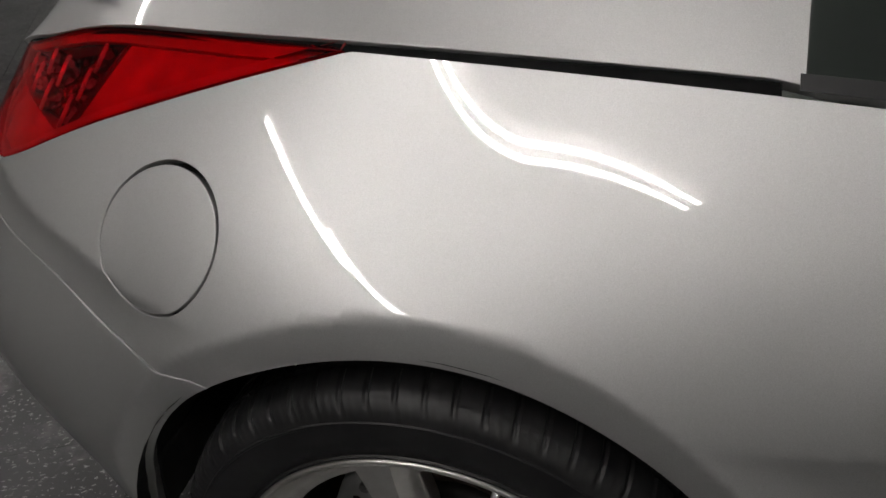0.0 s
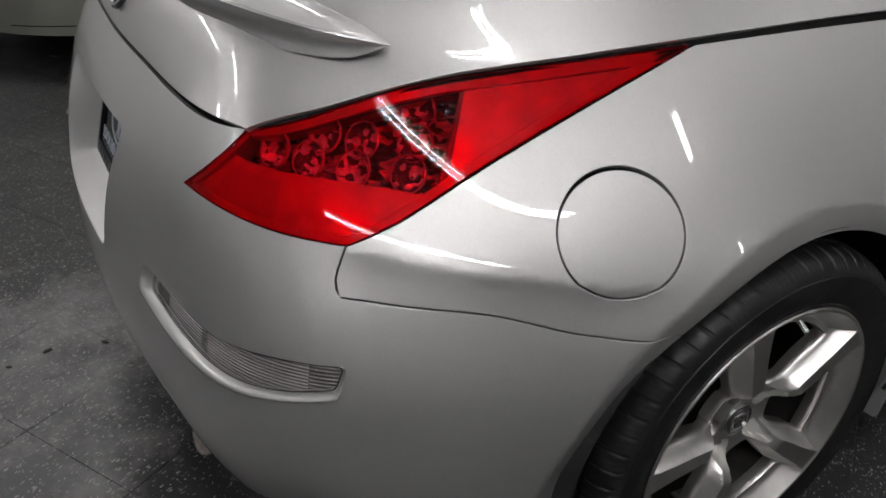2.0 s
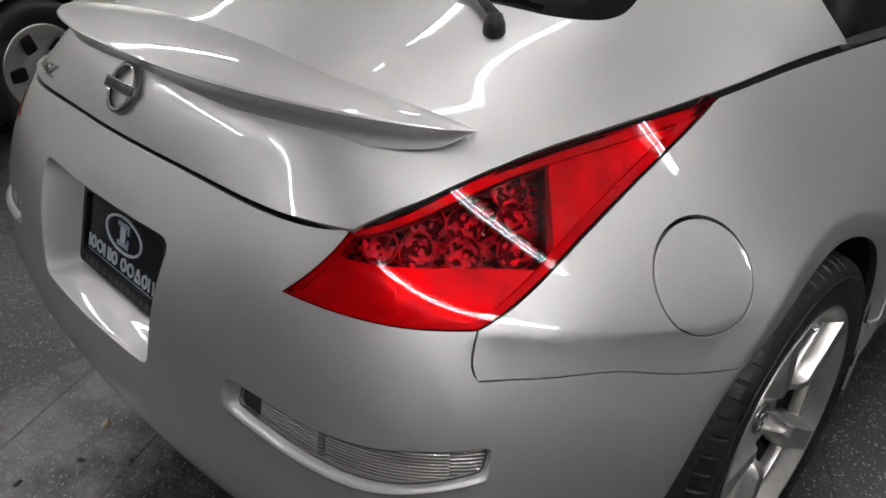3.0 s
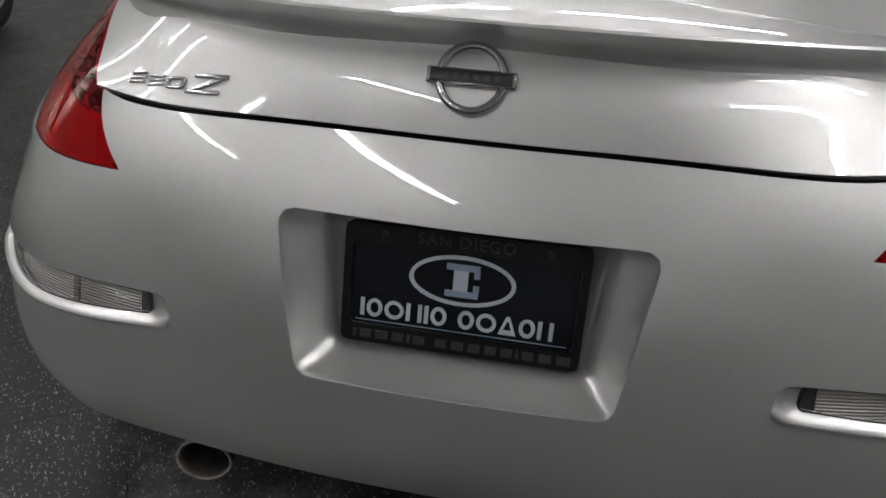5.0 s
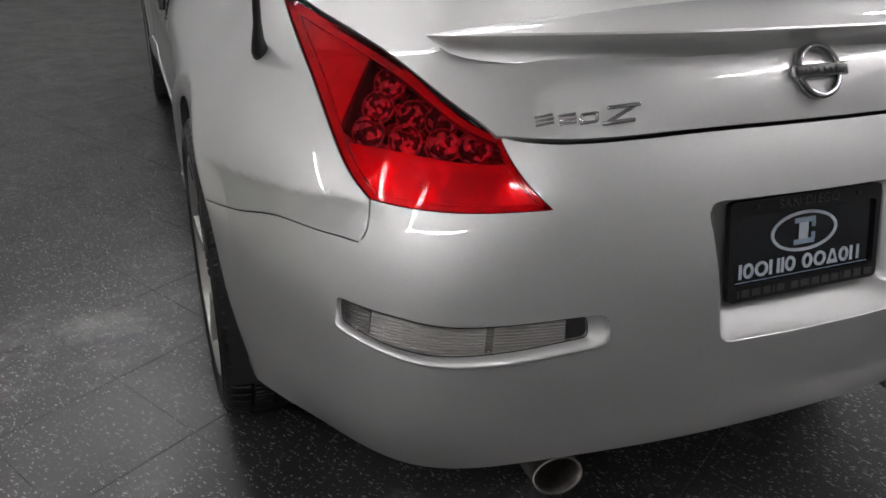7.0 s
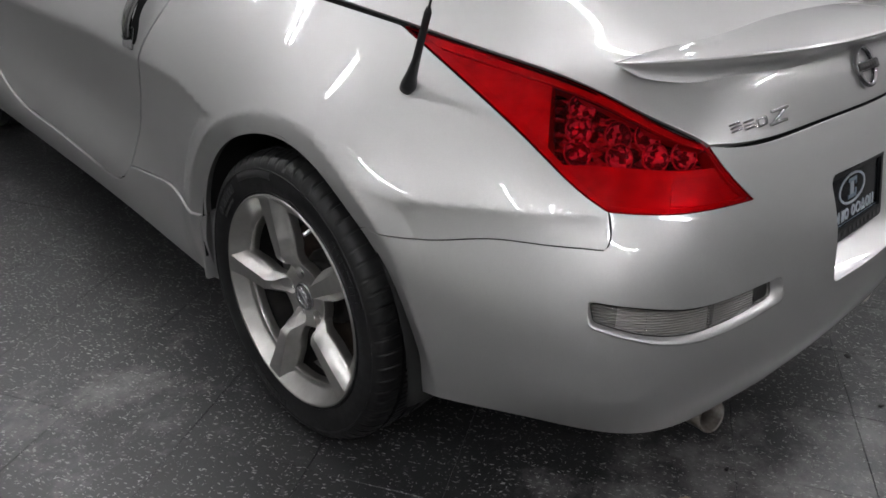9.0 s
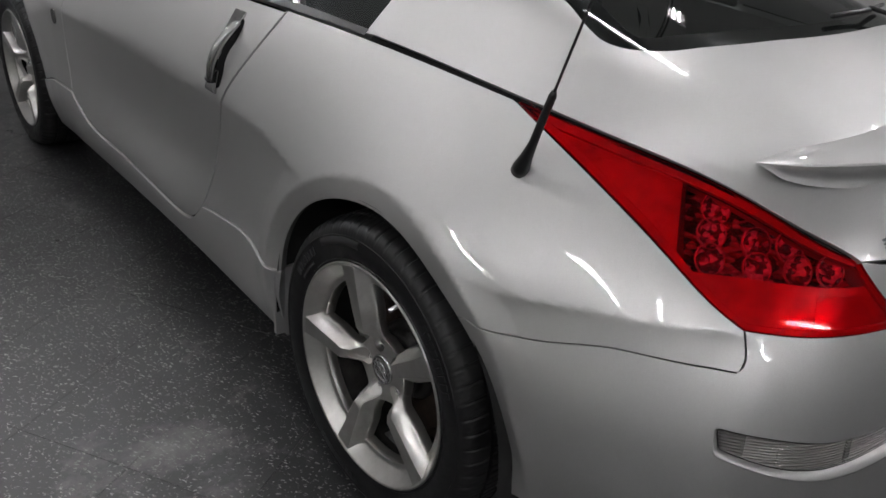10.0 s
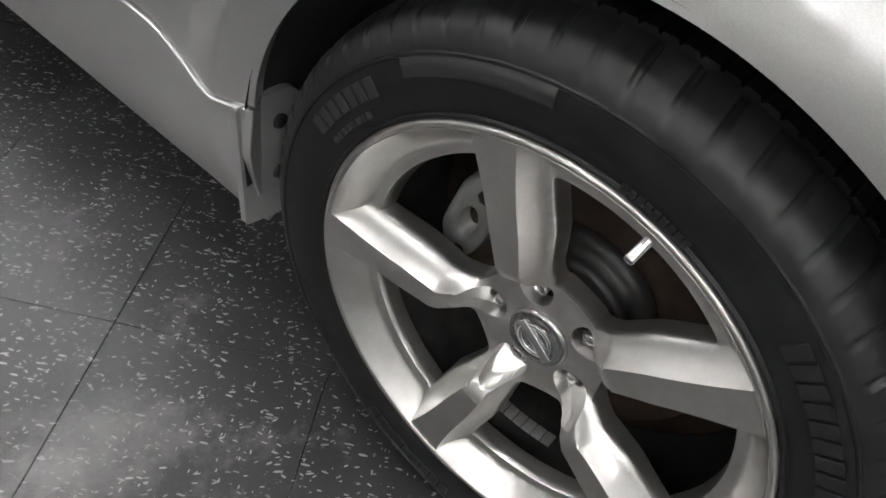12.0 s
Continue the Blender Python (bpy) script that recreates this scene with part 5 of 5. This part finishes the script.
foot = tube([(-0.764, -0.248, 0.866), (-0.767, -0.253, 0.876), (-0.770, -0.263, 0.896), (-0.771, -0.275, 0.925), (-0.773, -0.290, 0.970), (-0.775, -0.305, 1.013), (-0.776, -0.308, 1.022)], [0.0165, 0.0155, 0.0110, 0.0075, 0.0068, 0.0068, 0.004], 16)
ant = part("antenna", foot, BLACK, car, "black rod antenna on a rubber foot")
part("antenna_rod", tube([(-0.776, -0.308, 1.020), (-0.790, -0.366, 1.175), (-0.805, -0.430, 1.345)], 0.0024, 8), BLACK, ant)

wp = Vector((0.44, -0.385, 1.050))
wiper = part("rear_wiper", tube([wp - Vector((0, 0, 0.02)), wp, wp + Vector((0, 0, 0.016))], [0.018, 0.017, 0.011], 14), BLACK, car, "black rear window wiper")
part("wiper_arm", tube([wp + Vector((0, 0, 0.012)), (0.36, -0.345, 1.083), (0.26, -0.315, 1.103)], [0.009, 0.007, 0.005], 8), BLACK, wiper)
part("wiper_blade", tube([(0.44, -0.270, 1.093), (0.26, -0.315, 1.098), (0.05, -0.330, 1.098)], 0.006, 8), BLACK, wiper)

for sg in (1, -1):
    bm = bmesh.new()
    rows = []
    for r, y in ((0.050, 0.20), (0.050, 0.02), (0.0515, 0.0), (0.0500, -0.004), (0.0465, 0.0), (0.0450, 0.02), (0.0440, 0.19)):
        row = []
        for k in range(40):
            a = 2 * math.pi * k / 40
            slant = 0.014 * math.sin(a) if y < 0.05 else 0
            row.append(bm.verts.new((sg * 0.405 + r * 0.93 * math.cos(a), -0.802 + y + slant, 0.262 + r * 0.52 * math.sin(a))))
        rows.append(row)
    for a, b in zip(rows, rows[1:]):
        for k in range(40):
            bm.faces.new((a[k], a[(k + 1) % 40], b[(k + 1) % 40], b[k]))
    bmesh.ops.recalc_face_normals(bm, faces=bm.faces)
    tip_ = part("exhaust_tip", bm, STEEL, car, "oval polished steel exhaust tip")
    part("exhaust_bore", tube([(sg * 0.405, -0.735, 0.265), (sg * 0.405, -0.62, 0.265)], 0.030, 20), RUST, tip_)
    part("exhaust_pipe", tube([(sg * 0.405, -0.63, 0.262), (sg * 0.36, -0.45, 0.27), (sg * 0.30, -0.2, 0.28)], 0.03, 14), DARKMETAL, tip_)
    # flap closing the front of the wheel arch, with two screws
    poly = rounded([(0.884, 0.215), (0.892, 0.405), (0.825, 0.418), (0.812, 0.390), (0.812, 0.25), (0.832, 0.222)], (0.004, 0.008, 0.03, 0.03, 0.03, 0.03), 5)
    bm = bmesh.new()
    f0 = bm.faces.new([bm.verts.new((sg * x, 0.392 - 0.30 * (0.892 - x) + 0.035 * (0.40 - z), z)) for x, z in poly])
    ret = bmesh.ops.extrude_face_region(bm, geom=[f0])
    bmesh.ops.translate(bm, verts=[v for v in ret["geom"] if isinstance(v, bmesh.types.BMVert)], vec=(0, 0.010, 0))
    bmesh.ops.recalc_face_normals(bm, faces=bm.faces)
    flap = part("arch_flap", bm, PAINT, car, "silver flap at the front of the wheel arch", smooth=False)
    for zz in (0.372, 0.294):
        yy = 0.392 - 0.30 * 0.050 + 0.035 * (0.40 - zz)
        part("screw", lathe([(0.0, -0.0055), (0.006, -0.005), (0.0095, -0.003), (0.0105, 0.0)], 18, "y"), SCREW, flap).location = (sg * 0.842, yy, zz)
    part("splash_guard", box((0.27, 0.012, 0.10), (sg * 0.690, -0.412, 0.352), 0.004), LINER, car)
    # wheel well
    for yc in (AXLE, WHEELBASE):
        bm = bmesh.new()
        rows = []
        for k in range(33):
            a = -0.12 + (math.pi + 0.24) * k / 32
            r = float(arch_radius(np.array(min(max(a, 0), 3.2)))) + 0.012
            rows.append([bm.verts.new((sg * x, yc + (r + dr) * math.cos(a), HUB + (r + dr) * math.sin(a))) for x, dr in ((0.885, -0.004), (0.86, 0.0), (0.60, 0.02), (0.56, -0.02), (0.55, -0.20), (0.55, -0.40))])
        for a, b in zip(rows, rows[1:]):
            for i in range(5):
                bm.faces.new((a[i], a[i + 1], b[i + 1], b[i]))
        part("wheel_liner", bm, LINER, car)
        make_wheel(car, on_hub(yc, sg), math.radians(36.3) if yc == AXLE else math.radians(12), yc == AXLE and sg < 0)

# floor pan, cargo floor and cabin
part("underbody", box((1.40, 3.50, 0.10), (0, 1.42, 0.33), 0.03), LINER, car)
part("bumper_core", box((1.20, 0.34, 0.20), (0, -0.50, 0.42), 0.05), LINER, car)
part("cargo_floor", box((1.24, 1.25, 0.03), (0, 0.05, 0.80), 0.01), CARPET, car, "grey carpeted cargo floor")
part("cross_brace", tube([(-0.60, 0.02, 0.92), (-0.3, 0.0, 0.95), (0.3, 0.0, 0.95), (0.60, 0.02, 0.92)], 0.03, 12), EMBLEM, car)
for sg in (1, -1):
    seat = part("seat", box((0.46, 0.14, 0.62), (sg * 0.36, 0.72, 0.80), 0.05, Matrix.Rotation(-0.3, 4, "X")), BLACK, car, "dark car seat back")
    part("headrest", box((0.24, 0.09, 0.16), (sg * 0.36, 0.63, 1.12), 0.035), BLACK, seat)
part("cabin_floor", box((1.4, 1.5, 0.04), (0, 1.35, 0.42), 0.01), LINER, car)
part("dashboard", box((1.35, 0.5, 0.25), (0, 1.75, 0.83), 0.06), BLACK, car)

# ---- dealer plate ----
plate = empty("number_plate", "black dealer plate in a black frame with pale markings", "plate", (0, -0.815, 0.650))
tilt = math.atan(0.245)
PM = Matrix.Rotation(-tilt, 4, "X")


def on_plate(bm, name, material, parent=plate, label="", smooth=False):
    bmesh.ops.transform(bm, matrix=PM, verts=bm.verts)
    return part(name, bm, material, parent, label, smooth)


def flat_ring(outer, inner_, y0, y1):
    """A flat frame between two closed lines in x and z."""
    bm = bmesh.new()
    rings = [[bm.verts.new((x, y, z)) for x, z in line] for line, y in ((outer, y1), (outer, y0), (inner_, y0), (inner_, y1))]
    for a, b in zip(rings, rings[1:] + rings[:1]):
        for i in range(len(a)):
            j = (i + 1) % len(a)
            bm.faces.new((a[i], a[j], b[j], b[i]))
    bmesh.ops.recalc_face_normals(bm, faces=bm.faces)
    return bm


on_plate(box((0.304, 0.003, 0.150), (0, 0, 0), 0.001), "plate_sheet", PLATE)
fr_o = even(rounded([(-0.157, -0.081), (0.157, -0.081), (0.157, 0.081), (-0.157, 0.081)], 0.010, 6), 120)
fr_i = even(rounded([(-0.146, -0.056), (0.146, -0.056), (0.146, 0.056), (-0.146, 0.056)], 0.006, 6), 120)
frame_part = on_plate(flat_ring(fr_o, fr_i, -0.0075, 0.004), "plate_frame", PLATEFRAME, label="black plastic plate frame")
t = np.linspace(0, 2 * np.pi, 64, endpoint=False)
oval = lambda a, b: np.stack([a * np.cos(t) - 0.002, b * np.sin(t) + 0.018], 1)
on_plate(flat_ring(oval(0.0690, 0.0335), oval(0.0635, 0.0285), -0.0035, -0.001), "oval_ring", PLATEMARK, label="pale oval ring")
on_plate(box((0.019, 0.0015, 0.030), (-0.004, -0.0026, 0.018), 0.0003), "emblem_bar", PLATEMARK)
for z in (0.036, 0.0005):
    on_plate(box((0.043, 0.0015, 0.0085), (-0.002, -0.0027, z), 0.0003), "emblem_bar", PLATEBLUE)
for x, z in ((0.0165, 0.0285), (0.0165, 0.0085)):
    on_plate(box((0.0075, 0.0015, 0.011), (x, -0.0028, z), 0.0003), "emblem_bar", PLATEBLUE)
# a row of plain bars, rings and blocks below the oval
x = -0.133
turn_ = np.linspace(0, 2 * np.pi, 32, endpoint=False)
for kind, w in (("bar", 0.0055), ("ring", 0.021), ("ring", 0.026), ("pair", 0.021), ("bar", 0.0055), ("ring", 0.021), ("", 0.009), ("ring", 0.021), ("ring", 0.026), ("wedge", 0.023), ("ring", 0.021), ("pair", 0.020)):
    c = x + w / 2
    if kind == "bar":
        on_plate(box((w, 0.0015, 0.0245), (c, -0.0027, -0.0335), 0.0003), "plate_bar", PLATEMARK)
    elif kind == "ring":
        loops = [np.stack([c + a_ * np.cos(turn_), -0.0335 + b_ * np.sin(turn_)], 1) for a_, b_ in ((w / 2, 0.0125), (w / 2 - 0.0050, 0.0078))]
        on_plate(flat_ring(loops[0], loops[1], -0.0035, -0.001), "plate_ring", PLATEMARK)
    elif kind == "pair":
        for dx in (-1, 1):
            on_plate(box((0.0055, 0.0015, 0.0245), (c + dx * (w / 2 - 0.00275), -0.0027, -0.0335), 0.0003), "plate_bar", PLATEMARK)
    elif kind == "wedge":
        loops = [np.array([(c - a_, -0.0335 - h_), (c + a_, -0.0335 - h_), (c + a_ * 0.22, -0.0335 + h_), (c - a_ * 0.22, -0.0335 + h_)]) for a_, h_ in ((w / 2, 0.0122), (w / 2 - 0.0062, 0.0060))]
        on_plate(flat_ring(loops[0], loops[1], -0.0035, -0.001), "plate_wedge", PLATEMARK)
    x += w + 0.0030
on_plate(box((0.278, 0.001, 0.0012), (0, -0.0026, -0.0515), 0.0002), "plate_line", PLATEBLUE)


def words(text, size, at, material, parent, name="lettering"):
    c = bpy.data.curves.new(name, "FONT")
    c.body, c.size, c.align_x, c.align_y, c.extrude = text, size, "CENTER", "CENTER", 0.0007
    c.space_character = 1.15
    ob = new(name, c)
    dg = bpy.context.evaluated_depsgraph_get()
    me = bpy.data.meshes.new_from_object(ob.evaluated_get(dg))
    bpy.data.objects.remove(ob)
    me.transform(PM @ Matrix.Translation(at) @ Matrix.Rotation(math.pi / 2, 4, "X"))
    me.materials.append(material)
    o = new(name, me)
    o.parent = parent
    return o


words("SAN DIEGO", 0.0215, (0, -0.0082, 0.0685), PLATERELIEF, frame_part)
x = -0.140
for w in (0.005, 0.018, 0.020, 0.018, 0.005, 0.018, 0.0, 0.018, 0.020, 0.019, 0.018, 0.018, 0.004, 0.018, 0.020, 0.022):
    if w:
        on_plate(box((w * 0.80, 0.0015, 0.0115), (x + w / 2, -0.0080, -0.0685), 0.0003), "frame_bar", PLATERELIEF, frame_part)
    x += w + 0.0028 if w else 0.008
for sx in (-0.105, 0.105):
    on_plate(tube([(sx, -0.0075, 0.069), (sx, -0.0095, 0.069)], 0.0045, 12), "plate_screw", SCREW, frame_part)

# ---- the neighbouring parked car ----
OX, OY = -3.42, -0.30
other = empty("car", "pale champagne saloon parked alongside, amber side marker", "car", (OX, OY, 0))
other.rotation_euler = (0, 0, math.radians(16))
ONET = [
    [(0.86, 2.9, 0.20), (0.88, 2.9, 0.40), (0.86, 2.9, 0.62), (0.80, 2.9, 0.85)],
    [(0.86, 1.8, 0.17), (0.89, 1.8, 0.40), (0.88, 1.8, 0.62), (0.81, 1.8, 0.86)],
    [(0.86, 0.8, 0.17), (0.89, 0.8, 0.40), (0.88, 0.8, 0.62), (0.80, 0.8, 0.84)],
    [(0.86, 0.0, 0.18), (0.89, 0.0, 0.40), (0.88, 0.0, 0.60), (0.78, 0.0, 0.78)],
    [(0.82, -0.55, 0.19), (0.85, -0.55, 0.38), (0.83, -0.55, 0.56), (0.72, -0.52, 0.70)],
    [(0.58, -0.86, 0.20), (0.60, -0.88, 0.38), (0.58, -0.86, 0.54), (0.50, -0.80, 0.66)],
    [(0.0, -0.96, 0.20), (0.0, -0.98, 0.38), (0.0, -0.96, 0.54), (0.0, -0.90, 0.66)],
]
oh = np.array(ONET)
on_net = np.concatenate([oh * (-1, 1, 1), oh[::-1][1:]])
ou = np.concatenate([[0], np.cumsum(np.linalg.norm(np.diff(on_net[:, 1], axis=0), axis=1))])
osheet = Sheet(ou, [0, 0.21, 0.42, 0.62], on_net)
osheet.prepare(500, 60)
UL = ou[-1]


def o_side(y, z):
    return osheet.find((0.87, y, z), (0.02, 1, 1), (UL / 2 + 0.4, UL))


arch_o = np.array([o_side(0.345 * math.cos(a), 0.315 + 0.345 * math.sin(a)) for a in np.linspace(-0.30, math.pi + 0.30, 30)])
ends = [np.array((arch_o[0][0], 0.0)), np.array((arch_o[-1][0], 0.0))]
flip_u = lambda line: np.stack([UL - line[:, 0], line[:, 1]], 1)
body_o = np.concatenate([[(0.01, 0.0)], flip_u(np.array([ends[0]])), flip_u(arch_o), flip_u(np.array([ends[1]])), [ends[1]], arch_o[::-1], [ends[0]], [(UL - 0.01, 0.0), (UL - 0.01, 0.62), (0.01, 0.62)]])
panel("body", osheet, densify(body_o, 0.03), [], BEIGE, other, "champagne painted lower body", grid=0.05)
for sg in (1, -1):
    ln = np.array([o_side(-0.40, 0.24), o_side(-0.60, 0.24), o_side(-0.80, 0.24)])
    ribbon("seam", osheet, ln if sg > 0 else flip_u(ln), 0.006, 0.001, SEAL, other)
    c = o_side(-0.50, 0.47)
    quad = rounded([c + (-0.05, -0.014), c + (0.05, -0.018), c + (0.05, 0.016), c + (-0.05, 0.014)], 0.012)
    panel("side_marker", osheet, quad if sg > 0 else flip_u(quad), [], AMBER, other, "amber side marker lamp", lift=0.004, depth=0.006, grid=0.02)
    for yc in (0.0, 2.62):
        w = part("wheel", lathe([(0.0, 0.070), (0.03, 0.085), (0.06, 0.07), (0.165, 0.085), (0.195, 0.100), (0.203, 0.10), (0.203, 0.06)], 60), ALLOY, other, "dark-vented alloy wheel")
        part("tyre", lathe([(0.20, 0.095), (0.22, 0.108), (0.27, 0.110), (0.305, 0.098), (0.314, 0.07), (0.315, -0.07), (0.30, -0.10), (0.2, -0.09)], 72), TYRE, w)
        for k in range(5):
            a = 2 * math.pi * k / 5 + 0.4
            o = box((0.02, 0.062, 0.085), (0.082, 0, 0.125), 0.012)
            bmesh.ops.transform(o, matrix=Matrix.Rotation(a, 4, "X"), verts=o.verts)
            part("wheel_vent", o, SEAL, w)
        w.matrix_basis = pose(sg * 0.775, yc, 0.315, 0, 0, 0 if sg > 0 else 180)
        bm = lathe([(0.352, 0.86), (0.36, 0.60), (0.0, 0.58)], 40)
        for v in bm.verts:
            v.co.x *= sg
            v.co.y += yc
            v.co.z = max(v.co.z, -0.20) + 0.315
        part("wheel_liner", bm, LINER, other)
bm = bmesh.new()
prof = [(-0.90, 0.66, 0.50), (-0.5, 0.72, 0.72), (0.1, 0.82, 0.79), (0.55, 0.90, 0.80), (0.75, 1.02, 0.70), (1.15, 1.36, 0.56), (1.9, 1.42, 0.55), (2.6, 1.30, 0.58), (2.9, 1.05, 0.68), (2.92, 0.85, 0.80)]
rows = [[bm.verts.new((x * f, y, z + c)) for f, c in ((-1, 0 if z < 1 else -0.06), (-0.6, 0.02), (0, 0.03), (0.6, 0.02), (1, 0 if z < 1 else -0.06))] for y, z, x in prof]
for a, b in zip(rows, rows[1:]):
    for i in range(4):
        bm.faces.new((a[i], a[i + 1], b[i + 1], b[i]))
bmesh.ops.recalc_face_normals(bm, faces=bm.faces)
part("upper_body", bm, BEIGE, other)
for sg in (1, -1):
    bm = bmesh.new()
    vs = [bm.verts.new(p) for p in ((sg * 0.805, 0.62, 0.86), (sg * 0.81, 2.7, 0.88), (sg * 0.62, 2.5, 1.27), (sg * 0.57, 1.9, 1.36), (sg * 0.575, 1.2, 1.31))]
    bm.faces.new(vs if sg > 0 else vs[::-1])
    part("side_window", bm, BLACK, other, "dark side window", smooth=False)
part("underbody", box((1.5, 3.4, 0.10), (0, 1.1, 0.24), 0.03), LINER, other)

# ---- room ----
def slab(name, size, at, material, label, category):
    ob = part(name, box(size, at), material, None, "", False)
    return tagged(ob, label, category, kind="structure")


HALF, RH = 7.56, 3.1
ROOM = math.radians(31)
for name, x, y, turn in (("wall_west", -HALF - 0.1, 0, 0), ("wall_east", HALF + 0.1, 0, 0), ("wall_south", 0, -HALF - 0.1, 90), ("wall_north", 0, HALF + 0.1, 90)):
    ob = slab(name, (0.2, 2 * HALF + 0.4 * (turn == 0), RH), (0, 0, RH / 2), WALLPAINT, "plain painted garage wall", "wall")
    ob.matrix_basis = Matrix.Rotation(ROOM, 4, "Z") @ pose(x - 0.0, y, 0, 0, 0, turn)
ob = slab("ceiling", (2 * HALF + 0.4, 2 * HALF + 0.4, 0.2), (0, 0, RH + 0.1), CEILING, "plain painted garage ceiling", "ceiling")
ob.matrix_basis = Matrix.Rotation(ROOM, 4, "Z")


# ---- ceiling lights: white battens with two lit tubes, two of them added fill ----
def batten(x, y, turn, length):
    e = empty("ceiling_light", "white batten with two lit fluorescent tubes on the ceiling", "ceiling light", (x, y, 2.90), "ceiling battens")
    part("housing", box((0.16, length + 0.06, 0.07), (0, 0, 0.13), 0.01), HOUSING, e)
    for dx in (-0.024, 0.024):
        part("tube", tube([(dx, -length / 2, 0.065), (dx, length / 2, 0.065)], 0.0080, 10), TUBE, e)
        for s in (-1, 1):
            part("tube_holder", box((0.03, 0.02, 0.06), (dx, s * (length / 2 + 0.01), 0.075), 0.004), HOUSING, e)
    e.rotation_euler = (0, 0, math.radians(turn))
    return e


for row in LIGHTS:
    batten(*row)

# ---- floor: black vinyl tiles laid askew ----
TILE, TURN = 0.315, math.radians(31)
tagged(part("floor", box((2 * HALF, 2 * HALF, 0.1), (0, 0, -0.055), 0, Matrix.Rotation(ROOM, 4, "Z")), GROUT, None, "", False), "black speckled vinyl tile floor", "floor", kind="structure")
floor_ob = bpy.data.objects["floor"]
ca, sa = math.cos(TURN), math.sin(TURN)
OXY = (-1.018, 0.536)
h = TILE / 2 - 0.00045


def tile_verts():
    b_ = 0.0006
    return [(-h, -h, -0.004), (h, -h, -0.004), (h, h, -0.004), (-h, h, -0.004), (-h, -h, -b_), (h, -h, -b_), (h, h, -b_), (-h, h, -b_),
            (-h + b_, -h + b_, 0), (h - b_, -h + b_, 0), (h - b_, h - b_, 0), (-h + b_, h - b_, 0)]


TF = [(8, 9, 10, 11)] + [(a + i, a + (i + 1) % 4, a + 4 + (i + 1) % 4, a + 4 + i) for a in (0, 4) for i in range(4)]
tm = bpy.data.meshes.new("floor_tile")
tm.from_pydata(tile_verts(), [], TF)
tm.materials.append(FLOOR)
tm.update()
near_t, far_v, far_f = [], [], []
for i in range(-50, 51):
    for j in range(-50, 51):
        x = OXY[0] + ((i + 0.5) * ca - (j + 0.5) * sa) * TILE
        y = OXY[1] + ((i + 0.5) * sa + (j + 0.5) * ca) * TILE
        if max(abs(x * ca + y * sa), abs(y * ca - x * sa)) > HALF - 0.1:
            continue
        d = max(abs(x) - 0.7, 0) + max(-y - 0.5, 0) * 0.9 + max(y - 1.2, 0) * 1.5 + (0.9 if abs(x) < 0.6 and y > -0.5 else 0) + (0.35 if x > 0 else 0)
        near_t.append((d, x, y))
near_t.sort()
for k, (d, x, y) in enumerate(near_t):
    if k < 300:
        ob = new("floor_tile", tm)
        ob.parent = floor_ob
        ob.matrix_basis = Matrix.Translation((x, y, 0)) @ Matrix.Rotation(TURN, 4, "Z")
    else:
        s = len(far_v)
        far_v += [(x + a * ca - b * sa, y + a * sa + b * ca, c) for a, b, c in tile_verts()]
        far_f += [tuple(s + q for q in f) for f in TF]
fm = bpy.data.meshes.new("floor_tiles")
fm.from_pydata(far_v, [], far_f)
fm.materials.append(FLOOR)
ft = new("floor_tiles", fm)
ft.parent = floor_ob
ft["kind"] = "stuff"


# ---- litter on the floor ----
def scrap(name, x, y, size, material, label, category, seed, height=0.004):
    rng = random.Random(seed)
    bm = bmesh.new()
    n = 12
    ring_ = [(size * (0.6 + 0.4 * rng.random()) * math.cos(2 * math.pi * k / n), size * 0.5 * (0.6 + 0.5 * rng.random()) * math.sin(2 * math.pi * k / n)) for k in range(n)]
    lo = [bm.verts.new((a, b, 0)) for a, b in ring_]
    hi = [bm.verts.new((a * 0.8, b * 0.8, height * (0.5 + 0.7 * rng.random()))) for a, b in ring_]
    c = bm.verts.new((0, 0, height))
    for k in range(n):
        j = (k + 1) % n
        bm.faces.new((lo[k], lo[j], hi[j], hi[k]))
        bm.faces.new((hi[k], hi[j], c))
    ob = part(name, bm, material)
    ob.matrix_basis = pose(x, y, 0.0003, 0, 0, rng.random() * 360)
    return tagged(ob, label, category)


scrap("dry_leaf", -0.381, -0.790, 0.022, LEAF, "small pale dry leaf on the floor", "leaf", 3, 0.006)
for k, (x, y, s) in enumerate(((0.325, -0.955, 0.012), (0.50, -0.80, 0.022), (-0.29, -1.10, 0.010), (-0.32, -1.013, 0.016), (-0.30, -0.885, 0.014), (-0.22, -0.80, 0.010))):
    scrap("floor_chip", x, y, s, CHIP, "dark flat chip of debris on the floor", "debris", 10 + k)
